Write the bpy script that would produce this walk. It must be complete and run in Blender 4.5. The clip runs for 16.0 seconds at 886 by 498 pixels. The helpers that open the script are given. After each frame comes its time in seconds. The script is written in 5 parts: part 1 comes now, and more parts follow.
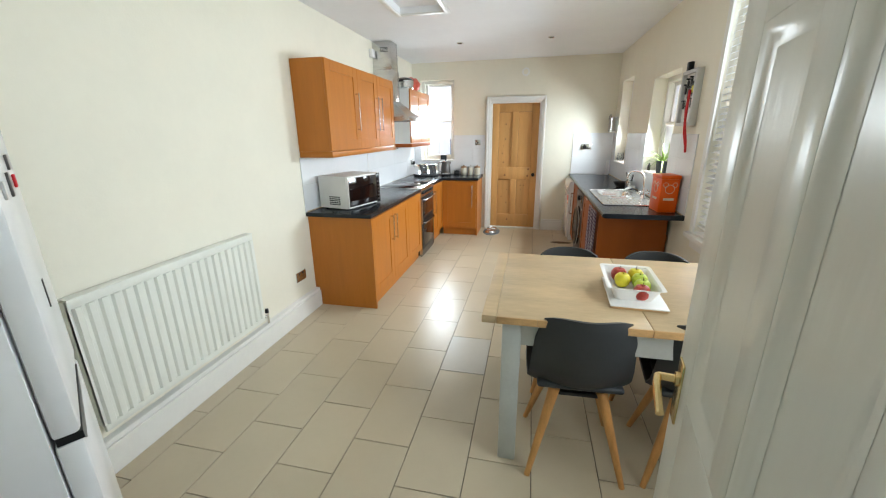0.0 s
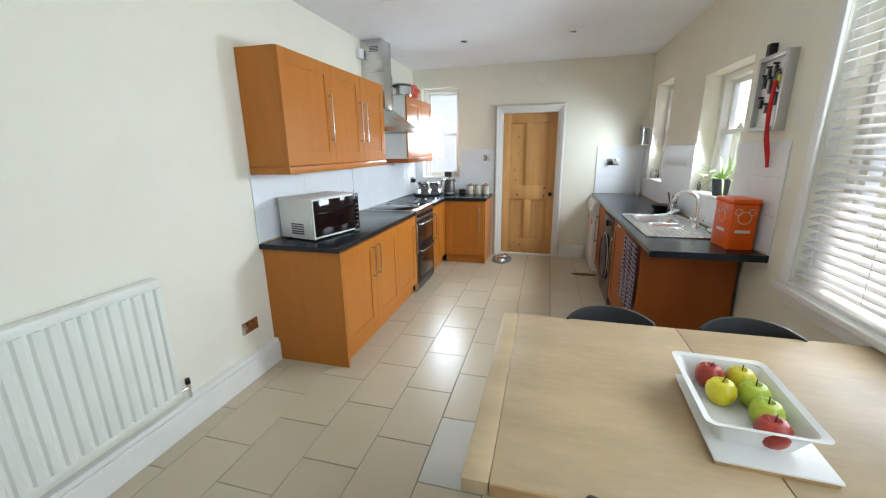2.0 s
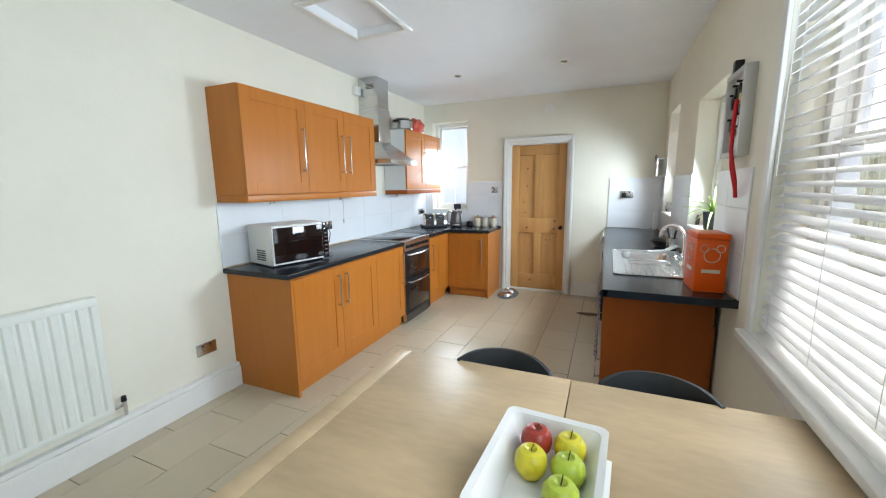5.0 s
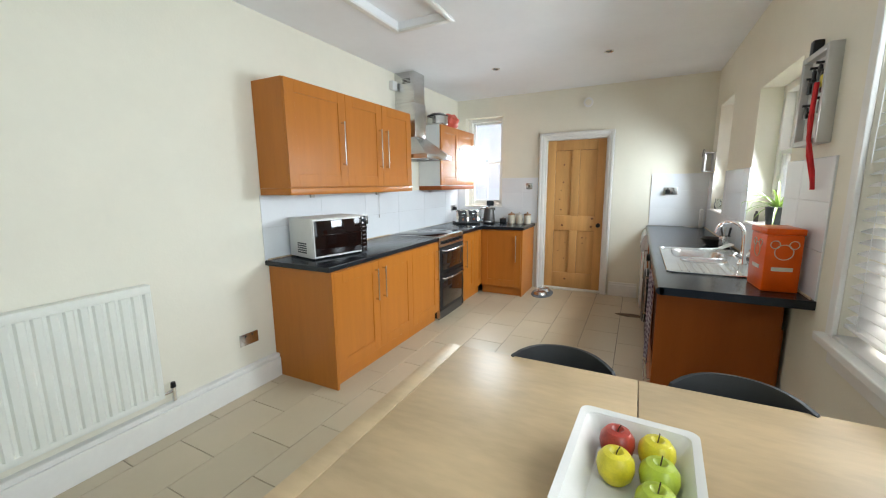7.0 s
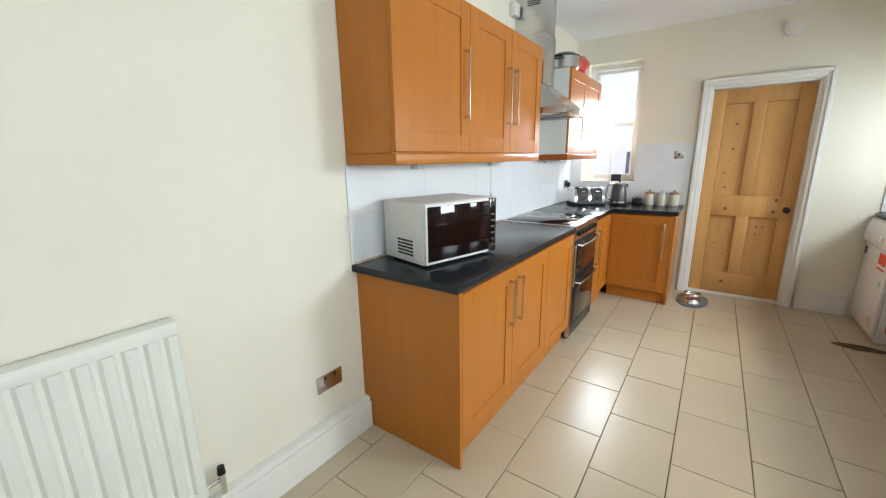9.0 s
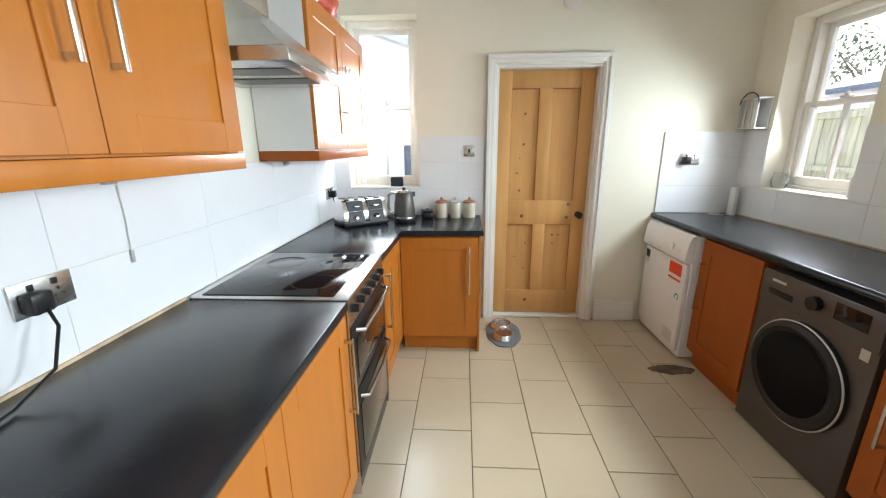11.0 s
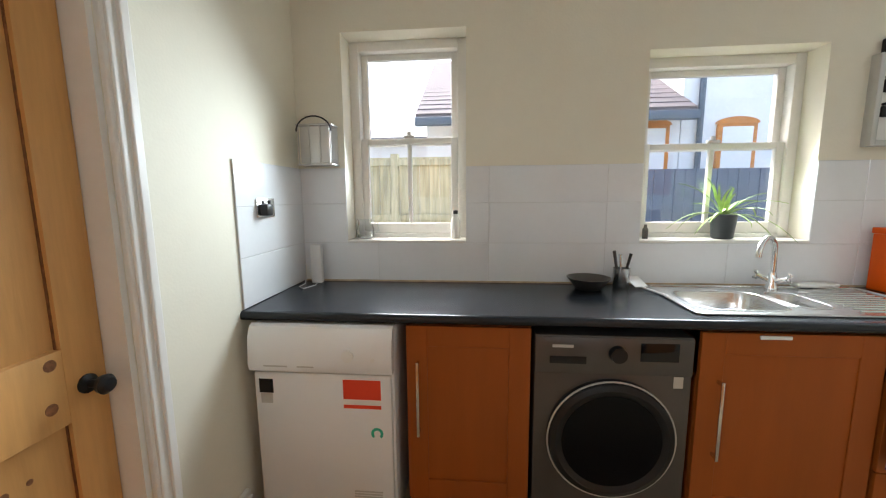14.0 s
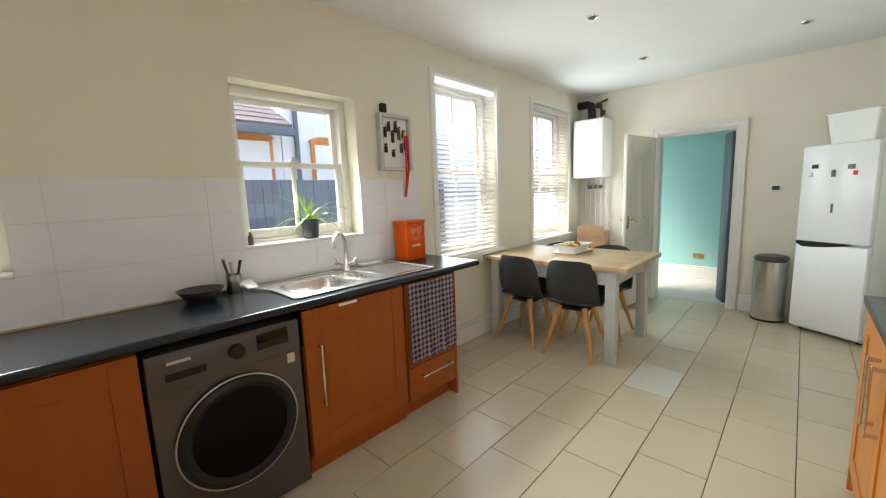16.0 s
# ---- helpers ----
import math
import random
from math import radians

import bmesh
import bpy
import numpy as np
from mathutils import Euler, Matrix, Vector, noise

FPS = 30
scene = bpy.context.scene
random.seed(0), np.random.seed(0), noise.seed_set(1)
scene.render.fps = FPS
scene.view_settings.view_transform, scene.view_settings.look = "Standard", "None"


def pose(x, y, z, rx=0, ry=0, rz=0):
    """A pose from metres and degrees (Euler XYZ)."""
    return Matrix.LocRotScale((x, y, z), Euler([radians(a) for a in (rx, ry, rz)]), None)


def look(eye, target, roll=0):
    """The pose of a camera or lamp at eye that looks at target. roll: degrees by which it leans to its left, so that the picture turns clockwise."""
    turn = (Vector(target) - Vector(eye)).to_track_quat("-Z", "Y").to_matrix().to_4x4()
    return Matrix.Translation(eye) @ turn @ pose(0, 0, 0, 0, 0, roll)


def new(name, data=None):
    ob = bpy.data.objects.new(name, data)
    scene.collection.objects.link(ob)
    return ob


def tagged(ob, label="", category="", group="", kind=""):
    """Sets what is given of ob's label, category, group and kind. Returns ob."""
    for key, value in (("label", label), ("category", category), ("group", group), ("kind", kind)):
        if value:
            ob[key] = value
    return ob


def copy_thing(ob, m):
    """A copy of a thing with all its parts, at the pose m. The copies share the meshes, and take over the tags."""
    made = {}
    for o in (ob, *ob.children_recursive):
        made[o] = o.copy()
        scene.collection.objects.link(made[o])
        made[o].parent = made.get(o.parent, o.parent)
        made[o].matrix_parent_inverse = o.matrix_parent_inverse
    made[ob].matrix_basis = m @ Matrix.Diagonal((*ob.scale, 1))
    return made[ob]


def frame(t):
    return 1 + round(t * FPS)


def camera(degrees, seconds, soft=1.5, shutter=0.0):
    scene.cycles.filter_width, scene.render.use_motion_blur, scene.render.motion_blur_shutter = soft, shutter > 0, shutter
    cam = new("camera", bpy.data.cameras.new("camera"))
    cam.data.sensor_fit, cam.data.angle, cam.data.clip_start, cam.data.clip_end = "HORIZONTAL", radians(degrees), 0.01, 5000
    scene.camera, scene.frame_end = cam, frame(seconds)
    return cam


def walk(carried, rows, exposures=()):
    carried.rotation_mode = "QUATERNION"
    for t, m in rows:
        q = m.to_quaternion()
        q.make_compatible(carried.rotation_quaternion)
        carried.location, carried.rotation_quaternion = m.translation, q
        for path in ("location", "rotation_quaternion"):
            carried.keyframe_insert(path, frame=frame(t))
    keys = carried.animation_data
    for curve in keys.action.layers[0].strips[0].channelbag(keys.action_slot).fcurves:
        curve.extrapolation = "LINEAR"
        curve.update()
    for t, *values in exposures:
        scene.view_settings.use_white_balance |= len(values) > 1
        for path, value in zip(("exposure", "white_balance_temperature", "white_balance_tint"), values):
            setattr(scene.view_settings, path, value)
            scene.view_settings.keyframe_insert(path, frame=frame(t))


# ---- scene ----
cam = camera(98.4, 16.0, soft=1.15)
PATH = [
    (0, (1.309, 1.326, 1.583), (0.883, 3.191, 1.0), -0.7),
    (0.5, (1.285, 1.413, 1.567), (0.79, 3.267, 1.003), -0.6),
    (1, (1.214, 1.619, 1.554), (0.693, 3.471, 1.007), -0.6),
    (1.5, (1.216, 1.855, 1.528), (0.697, 3.712, 1.001), -0.8),
    (2, (1.284, 2.167, 1.528), (0.781, 4.037, 1.029), -0.8),
    (2.5, (1.354, 2.457, 1.527), (0.864, 4.34, 1.066), -0.7),
    (3, (1.475, 2.626, 1.539), (0.999, 4.533, 1.168), -0.7),
    (3.5, (1.695, 2.666, 1.523), (1.182, 4.572, 1.2), -0.8),
    (4, (1.814, 2.551, 1.513), (1.112, 4.397, 1.201), -0.7),
    (4.2, (1.842, 2.52, 1.508), (1.098, 4.347, 1.19), -0.7),
    (5.3, (1.93, 2.475, 1.478), (1.15, 4.29, 1.15), -0.75),
    (6.5, (1.947, 2.46, 1.45), (1.172, 4.274, 1.116), -0.8),
    (7, (1.792, 2.473, 1.447), (0.899, 4.232, 1.117), -0.6),
    (7.5, (1.546, 2.55, 1.43), (0.441, 4.184, 1.103), -0.8),
    (8, (1.245, 2.689, 1.392), (0.012, 4.228, 1.055), -0.7),
    (9.2, (0.70, 3.25, 1.42), (-0.37, 4.87, 0.935), -0.8),
    (10.3, (0.433, 4.046, 1.456), (-0.108, 5.884, 0.885), -1.0),
    (10.5, (0.429, 4.207, 1.455), (0.028, 6.086, 0.899), -0.8),
    (11, (0.397, 4.679, 1.455), (0.293, 6.608, 0.937), -0.4),
    (11.5, (0.39, 5.191, 1.515), (0.584, 7.122, 1.033), -0.7),
    (12, (0.424, 5.709, 1.511), (0.89, 7.61, 1.099), -0.5),
    (12.5, (0.462, 6.15, 1.486), (1.161, 7.986, 1.113), -0.3),
    (13, (0.573, 6.476, 1.446), (1.722, 8.074, 1.092), -0.2),
    (13.5, (0.571, 6.72, 1.417), (2.243, 7.768, 1.094), 0.1),
    (14, (0.464, 6.823, 1.395), (2.436, 7.008, 1.122), -0.5),
    (14.5, (0.327, 6.821, 1.403), (2.263, 6.398, 1.13), -1.1),
    (15, (0.278, 6.841, 1.397), (2.088, 6.035, 1.123), -1.5),
    (15.5, (0.245, 6.835, 1.402), (1.853, 5.678, 1.122), -1.8),
    (16, (0.2, 6.807, 1.412), (1.559, 5.366, 1.133), -2.2),
]
walk(cam, [(t, look(eye, target, roll)) for t, eye, target, roll in PATH], [(0, 2.4, 6500, 10), (1.0, 2.25, 6250, 10), (2.0, 2.2, 6150, 10), (4.2, 2.25, 6050, 10), (6.5, 2.2, 6200, 10), (7.5, 2.2, 6550, 10), (8.2, 2.2, 6550, 10), (10.3, 2.5, 6450, 10), (12.5, 2.48, 6400, 10), (13.4, 2.5, 6350, 10), (14.2, 2.15, 6500, 10), (16, 2.28, 6780, 10)])

# ---- world, sun, exposure ----
world = bpy.data.worlds.new("overcast_sky")
scene.world = world
world.use_nodes = True
_sky = world.node_tree.nodes.new("ShaderNodeTexSky")
_sky.sky_type = 'NISHITA'
_sky.sun_disc = False
_sky.sun_elevation = radians(52)
_sky.sun_rotation = radians(62)
_sky.air_density, _sky.dust_density, _sky.ozone_density = 1.0, 3.0, 1.2
world.node_tree.links.new(_sky.outputs[0], world.node_tree.nodes["Background"].inputs[0])
world.node_tree.nodes["Background"].inputs[1].default_value = 0.15
_sun = bpy.data.lights.new("sun", 'SUN')
_sun.energy, _sun.angle, _sun.color = 1.4, radians(25), (1.0, 0.96, 0.9)
new("sun", _sun).matrix_world = look((9, 9, 12), (1.5, 5, 0))


def sky_lamp(name, at, to, wide, high, watts, spread, colour=(0.82, 0.935, 1.0)):
    """An area lamp in a window's opening, standing in for the sky's light."""
    l = bpy.data.lights.new(name, 'AREA')
    l.shape, l.size, l.size_y, l.energy, l.color = 'RECTANGLE', wide, high, watts, colour
    l.spread = radians(spread)
    new(name, l).matrix_world = look(at, to)


sky_lamp("sky_window_3", (2.512, 3.96, 1.64), (0, 3.96, 1.75), 0.86, 1.5, 3.4, 150)
sky_lamp("sky_window_4", (2.512, 2.345, 1.64), (0, 2.345, 1.55), 0.88, 1.5, 3.8, 150)
sky_lamp("sky_window_1", (2.58, 7.215, 1.70), (1.3, 7.215, 1.28), 0.52, 0.46, 3.3, 122)
sky_lamp("sky_window_2", (2.58, 5.60, 1.63), (1.3, 5.6, 1.20), 0.68, 0.46, 5.4, 124)
sky_lamp("sky_window_5", (-0.24, 7.87, 1.76), (-0.24, 6.8, 1.42), 0.42, 0.50, 3.0, 120)
# added fill lamp, out of view, that brightens the hall
sky_lamp("hall_fill", (2.495, 0.68, 1.5), (0, 0.5, 1.5), 0.9, 1.2, 1.3, 160)


# ---- materials ----
def material(name, colour, rough=0.5, metal=0.0, var=0.08, scale=6.0, bump=0.0, bscale=60.0, grain=None, piece=0.0, coat=0.0, spec=0.5, stain=0.0):
    """A plain surface with variation at two scales. grain: stretch of the pattern along x, y, z."""
    m = bpy.data.materials.new(name)
    m.use_nodes = True
    nt = m.node_tree
    n, link = nt.nodes, nt.links.new
    b = n["Principled BSDF"]
    b.inputs["Roughness"].default_value, b.inputs["Metallic"].default_value = rough, metal
    b.inputs["Coat Weight"].default_value = coat
    b.inputs["Specular IOR Level"].default_value = spec
    co = n.new("ShaderNodeTexCoord")
    mp = n.new("ShaderNodeMapping")
    mp.inputs["Scale"].default_value = grain or (1, 1, 1)
    link(co.outputs["Object"], mp.inputs[0])
    if piece:
        info = n.new("ShaderNodeObjectInfo")
        mul = n.new("ShaderNodeVectorMath")
        mul.operation = 'SCALE'
        mul.inputs[0].default_value = (17, 31, 7)
        link(info.outputs["Random"], mul.inputs["Scale"])
        link(mul.outputs[0], mp.inputs["Location"])
    big, fine = n.new("ShaderNodeTexNoise"), n.new("ShaderNodeTexNoise")
    big.inputs["Scale"].default_value, fine.inputs["Scale"].default_value = scale, scale * 9
    big.inputs["Detail"].default_value, fine.inputs["Detail"].default_value = 5, 3
    for t in (big, fine):
        link(mp.outputs[0], t.inputs["Vector"])
    add = n.new("ShaderNodeMath")
    add.operation = 'MULTIPLY_ADD'
    add.inputs[1].default_value = 0.35
    link(fine.outputs[0], add.inputs[0])
    link(big.outputs[0], add.inputs[2])
    ramp = n.new("ShaderNodeValToRGB")
    ramp.color_ramp.elements[0].position, ramp.color_ramp.elements[1].position = 0.4, 0.95
    lo = [max(0, c * (1 - 1.6 * var - stain)) for c in colour]
    hi = [min(1, c * (1 + 1.2 * var)) for c in colour]
    ramp.color_ramp.elements[0].color, ramp.color_ramp.elements[1].color = (*lo, 1), (*hi, 1)
    link(add.outputs[0], ramp.inputs[0])
    out = ramp.outputs[0]
    if piece:
        hsv = n.new("ShaderNodeHueSaturation")
        val = n.new("ShaderNodeMapRange")
        val.inputs["To Min"].default_value, val.inputs["To Max"].default_value = 1 - piece, 1 + piece
        link(info.outputs["Random"], val.inputs[0])
        link(val.outputs[0], hsv.inputs["Value"])
        link(out, hsv.inputs["Color"])
        out = hsv.outputs[0]
    link(out, b.inputs["Base Color"])
    rr = n.new("ShaderNodeMapRange")
    rr.inputs["To Min"].default_value, rr.inputs["To Max"].default_value = max(0.02, rough * 0.94), min(1, rough * 1.06)
    link(big.outputs[0], rr.inputs[0])
    link(rr.outputs[0], b.inputs["Roughness"])
    if bump:
        bt, bp = n.new("ShaderNodeTexNoise"), n.new("ShaderNodeBump")
        bt.inputs["Scale"].default_value = bscale
        link(mp.outputs[0], bt.inputs["Vector"])
        bp.inputs["Strength"].default_value, bp.inputs["Distance"].default_value = bump, 0.01
        link(bt.outputs[0], bp.inputs["Height"])
        link(bp.outputs[0], b.inputs["Normal"])
    return m


def glass_material(name, colour=(1, 1, 1), rough=0.0):
    m = bpy.data.materials.new(name)
    m.use_nodes = True
    b = m.node_tree.nodes["Principled BSDF"]
    b.inputs["Base Color"].default_value = (*colour, 1)
    b.inputs["Transmission Weight"].default_value, b.inputs["Roughness"].default_value, b.inputs["IOR"].default_value = 1, rough, 1.45
    return m


def check_material(name):
    """Purple and white checked cloth."""
    m = material(name, (0.8, 0.8, 0.8), 0.9, bump=0.3, bscale=300)
    n, link = m.node_tree.nodes, m.node_tree.links.new
    co, sep = n.new("ShaderNodeTexCoord"), n.new("ShaderNodeSeparateXYZ")
    link(co.outputs["Object"], sep.inputs[0])
    waves = []
    for axis in (0, 2):
        mul, sine = n.new("ShaderNodeMath"), n.new("ShaderNodeMath")
        mul.operation, sine.operation = 'MULTIPLY', 'SINE'
        mul.inputs[1].default_value = 2 * math.pi / 0.034
        link(sep.outputs[axis], mul.inputs[0])
        link(mul.outputs[0], sine.inputs[0])
        gt = n.new("ShaderNodeMath")
        gt.operation = 'GREATER_THAN'
        gt.inputs[1].default_value = 0.0
        link(sine.outputs[0], gt.inputs[0])
        waves.append(gt)
    add = n.new("ShaderNodeMath")
    add.operation = 'ADD'
    link(waves[0].outputs[0], add.inputs[0])
    link(waves[1].outputs[0], add.inputs[1])
    half = n.new("ShaderNodeMath")
    half.operation = 'MULTIPLY'
    half.inputs[1].default_value = 0.5
    link(add.outputs[0], half.inputs[0])
    ramp = n.new("ShaderNodeValToRGB")
    ramp.color_ramp.elements[0].color, ramp.color_ramp.elements[1].color = (0.62, 0.57, 0.64, 1), (0.075, 0.02, 0.085, 1)
    link(half.outputs[0], ramp.inputs[0])
    link(ramp.outputs[0], n["Principled BSDF"].inputs["Base Color"])
    return m


CREAM = material("cream_wall_paint", (0.80, 0.765, 0.645), 0.75, var=0.02, scale=2.5, bump=0.06, bscale=90)
WHITE_CEIL = material("ceiling_paint", (0.86, 0.87, 0.885), 0.85, var=0.02, scale=2, bump=0.04, bscale=80)
GLOSS = material("white_gloss_paint", (0.80, 0.79, 0.75), 0.32, var=0.03, scale=5, bump=0.05, bscale=25)
DOORPAINT = material("old_cream_gloss_paint", (0.70, 0.68, 0.60), 0.28, var=0.03, scale=5, bump=0.14, bscale=30, grain=(1, 1, 0.12))
AQUA = material("aqua_wall_paint", (0.36, 0.66, 0.63), 0.8, var=0.03, scale=3)
CHERRY = material("cherry_veneer", (0.48, 0.163, 0.021), 0.33, var=0.055, scale=5, grain=(3.5, 3.5, 0.35), bump=0.02, bscale=40, coat=0.02, spec=0.36)
# cherry veneer again, with the backlit sink side's shade put into its colour
CHERRY_SHADED = material("shaded_cherry_panel", (0.33, 0.082, 0.011), 0.42, var=0.06, scale=4, grain=(3, 3, 0.3), spec=0.3)
PINE = material("knotty_pine", (0.60, 0.325, 0.115), 0.45, var=0.10, scale=3.2, grain=(4, 4, 0.35), bump=0.05, bscale=40, piece=0.09, spec=0.3)
KNOT_SHADE = material("pine_knot_and_shade", (0.24, 0.10, 0.04), 0.5, var=0.35, scale=60)
WORKTOP = material("dark_slate_laminate", (0.014, 0.017, 0.022), 0.23, var=0.08, scale=5, bump=0.03, bscale=220, spec=0.34)
TILE_FLOOR = material("beige_floor_tile", (0.53, 0.45, 0.32), 0.30, var=0.025, scale=3.0, piece=0.035)
TILE_PALE = material("pale_floor_tile", (0.60, 0.57, 0.51), 0.24, var=0.02, scale=3.0, piece=0.02)
GROUT = material("dark_grout", (0.13, 0.11, 0.08), 0.9, var=0.3, scale=20)
TILE_WALL = material("white_wall_tile", (0.80, 0.82, 0.84), 0.16, var=0.02, scale=4, piece=0.015, bump=0.02, bscale=9)
TILE_GROUT = material("pale_grout", (0.68, 0.69, 0.69), 0.9, var=0.06)
SEALANT = material("aged_sealant", (0.55, 0.42, 0.28), 0.7, var=0.3, scale=14)
STEEL = material("brushed_steel", (0.62, 0.62, 0.61), 0.26, 1.0, var=0.06, scale=6, grain=(1, 1, 8))
STEEL_DARK = material("grey_appliance_metal", (0.105, 0.096, 0.09), 0.36, 0.6, var=0.05, scale=6)
CHROME = material("chrome", (0.82, 0.82, 0.82), 0.1, 1.0, var=0.02)
BRASS = material("brass", (0.78, 0.60, 0.30), 0.25, 1.0, var=0.1, scale=20)
BLACK = material("black_plastic", (0.010, 0.010, 0.011), 0.35, var=0.1, scale=10, spec=0.35)
BLACK_GLASS = material("black_glass", (0.006, 0.006, 0.008), 0.08, var=0.05, spec=0.35)
DRUM_GLASS = material("dark_door_glass", (0.004, 0.004, 0.005), 0.12, var=0.05, spec=0.08)
MIRROR_GLASS = material("brown_mirror_glass", (0.012, 0.006, 0.005), 0.05, var=0.05, spec=0.3)
OVEN_GLASS = material("brown_oven_glass", (0.018, 0.010, 0.008), 0.07, var=0.05, coat=0.5)
WHITE_PL = material("white_plastic", (0.80, 0.80, 0.78), 0.32, var=0.02, scale=6)
WHITE_EN = material("white_enamel", (0.84, 0.85, 0.86), 0.22, var=0.015, scale=3)
RADIATOR = material("radiator_enamel", (0.78, 0.79, 0.72), 0.35, var=0.02, scale=5)
TABLETOP = material("pale_beech_top", (0.57, 0.42, 0.245), 0.40, var=0.10, scale=2.4, grain=(0.7, 2.2, 2), bump=0.03, bscale=50, stain=0.12)
TABLE_EDGE = material("beech_block_edge", (0.52, 0.31, 0.13), 0.45, var=0.18, scale=6, grain=(1.2, 3, 3))
TABLE_GREY = material("grey_painted_table", (0.50, 0.51, 0.48), 0.5, var=0.06, scale=7, bump=0.06, bscale=40)
CHAIR_GREY = material("charcoal_chair_shell", (0.030, 0.033, 0.036), 0.5, var=0.08, scale=8, bump=0.03, bscale=160)
BEECH = material("beech_leg", (0.55, 0.27, 0.085), 0.45, var=0.16, scale=8, grain=(4, 4, 0.5))
ORANGE = material("orange_tin", (0.76, 0.10, 0.004), 0.3, var=0.06, scale=10, spec=0.22)
RED = material("red_fabric", (0.62, 0.01, 0.015), 0.7, var=0.1, scale=30)
RED_STICKER = material("red_sticker", (0.80, 0.06, 0.02), 0.5, var=0.03)
GREEN_STICKER = material("green_sticker", (0.02, 0.42, 0.28), 0.5, var=0.03)
GREY_MAT = material("grey_rubber_mat", (0.16, 0.18, 0.20), 0.7, var=0.12, scale=20)
KIBBLE = material("dry_pet_food", (0.22, 0.08, 0.03), 0.9, var=0.3, scale=60, bump=0.8, bscale=120)
CANISTER = material("cream_ceramic", (0.66, 0.60, 0.48), 0.3, var=0.12, scale=14)
CANISTER_LID = material("wood_lid", (0.36, 0.20, 0.10), 0.5, var=0.2, scale=20)
LEAF = material("striped_leaf", (0.34, 0.48, 0.13), 0.5, var=0.25, scale=30)
POT = material("dark_grey_pot", (0.035, 0.045, 0.05), 0.45, var=0.1)
APPLE_Y = material("yellow_apple_skin", (0.72, 0.62, 0.03), 0.35, var=0.15, scale=25)
APPLE_G = material("green_apple_skin", (0.46, 0.56, 0.05), 0.35, var=0.15, scale=25)
APPLE_R = material("red_apple_skin", (0.45, 0.05, 0.03), 0.35, var=0.35, scale=25)
STALK = material("fruit_stalk", (0.06, 0.035, 0.015), 0.8)
PLATE = material("matt_white_ceramic", (0.82, 0.81, 0.78), 0.4, var=0.015)
CARD = material("brown_cardboard", (0.46, 0.27, 0.15), 0.85, var=0.08, scale=8)
CLOTH = check_material("checked_tea_towel")
RED_BAG = material("red_carrier_bag", (0.62, 0.10, 0.06), 0.45, var=0.2, scale=12, bump=0.4, bscale=25)
STAIN = material("worn_floor_patch", (0.12, 0.085, 0.055), 0.8, var=0.5, scale=18)
CARPET = material("pale_hall_carpet", (0.62, 0.60, 0.56), 0.95, var=0.05, scale=40, bump=0.4, bscale=300)
FENCEWOOD = material("weathered_fence", (0.46, 0.42, 0.27), 0.85, var=0.3, scale=5, grain=(2, 5, 0.4), piece=0.12)
RENDER = material("white_render", (0.80, 0.78, 0.76), 0.9, var=0.05, scale=2, bump=0.1, bscale=60)
SLATE = material("grey_roof_tile", (0.16, 0.13, 0.13), 0.8, var=0.2, scale=8, piece=0.15)
FASCIA = material("dark_gutter", (0.10, 0.12, 0.15), 0.5, var=0.1)
ORANGE_FRAME = material("varnished_window_wood", (0.58, 0.20, 0.03), 0.45, var=0.15, scale=8)
BLUEGREY = material("blue_grey_panel", (0.07, 0.10, 0.16), 0.5, var=0.1, scale=4)
BRICK = material("red_brick_far", (0.40, 0.16, 0.10), 0.85, var=0.2, scale=9)
PAVING = material("garden_paving", (0.34, 0.33, 0.30), 0.9, var=0.15, scale=2)
HEDGE = material("hedge_leaf", (0.10, 0.12, 0.06), 0.7, var=0.4, scale=10)
BLIND = material("white_blind_slat", (0.84, 0.84, 0.83), 0.4, var=0.015)
_n, _l = BLIND.node_tree.nodes, BLIND.node_tree.links.new
_tr, _mx = _n.new("ShaderNodeBsdfTranslucent"), _n.new("ShaderNodeMixShader")
_tr.inputs[0].default_value = (0.9, 0.9, 0.88, 1)
_mx.inputs[0].default_value = 0.4
_l(_n["Principled BSDF"].outputs[0], _mx.inputs[1])
_l(_tr.outputs[0], _mx.inputs[2])
_l(_mx.outputs[0], _n["Material Output"].inputs[0])
CORD = material("white_cord", (0.78, 0.78, 0.76), 0.7)
CONTROL = material("silver_plastic", (0.55, 0.54, 0.52), 0.35, 0.5, var=0.03)
SILVER = material("silver_paint", (0.70, 0.69, 0.66), 0.4, 0.0, var=0.03)
CLEAR = glass_material("window_glass")
JAR = glass_material("clear_glassware", (0.93, 0.96, 0.97), 0.03)
SCREEN = material("dim_display", (0.03, 0.035, 0.04), 0.2)


# ---- mesh helpers ----
def box(bm, x0, x1, y0, y1, z0, z1, bevel=0.0, seg=2):
    r = bmesh.ops.create_cube(bm, size=1.0)
    for v in r["verts"]:
        v.co = Vector(((x0 + x1) / 2 + v.co.x * (x1 - x0), (y0 + y1) / 2 + v.co.y * (y1 - y0), (z0 + z1) / 2 + v.co.z * (z1 - z0)))
    if bevel:
        edges = list({e for v in r["verts"] for e in v.link_edges})
        bmesh.ops.bevel(bm, geom=edges, offset=bevel, segments=seg, profile=0.5, affect='EDGES')
    return bm


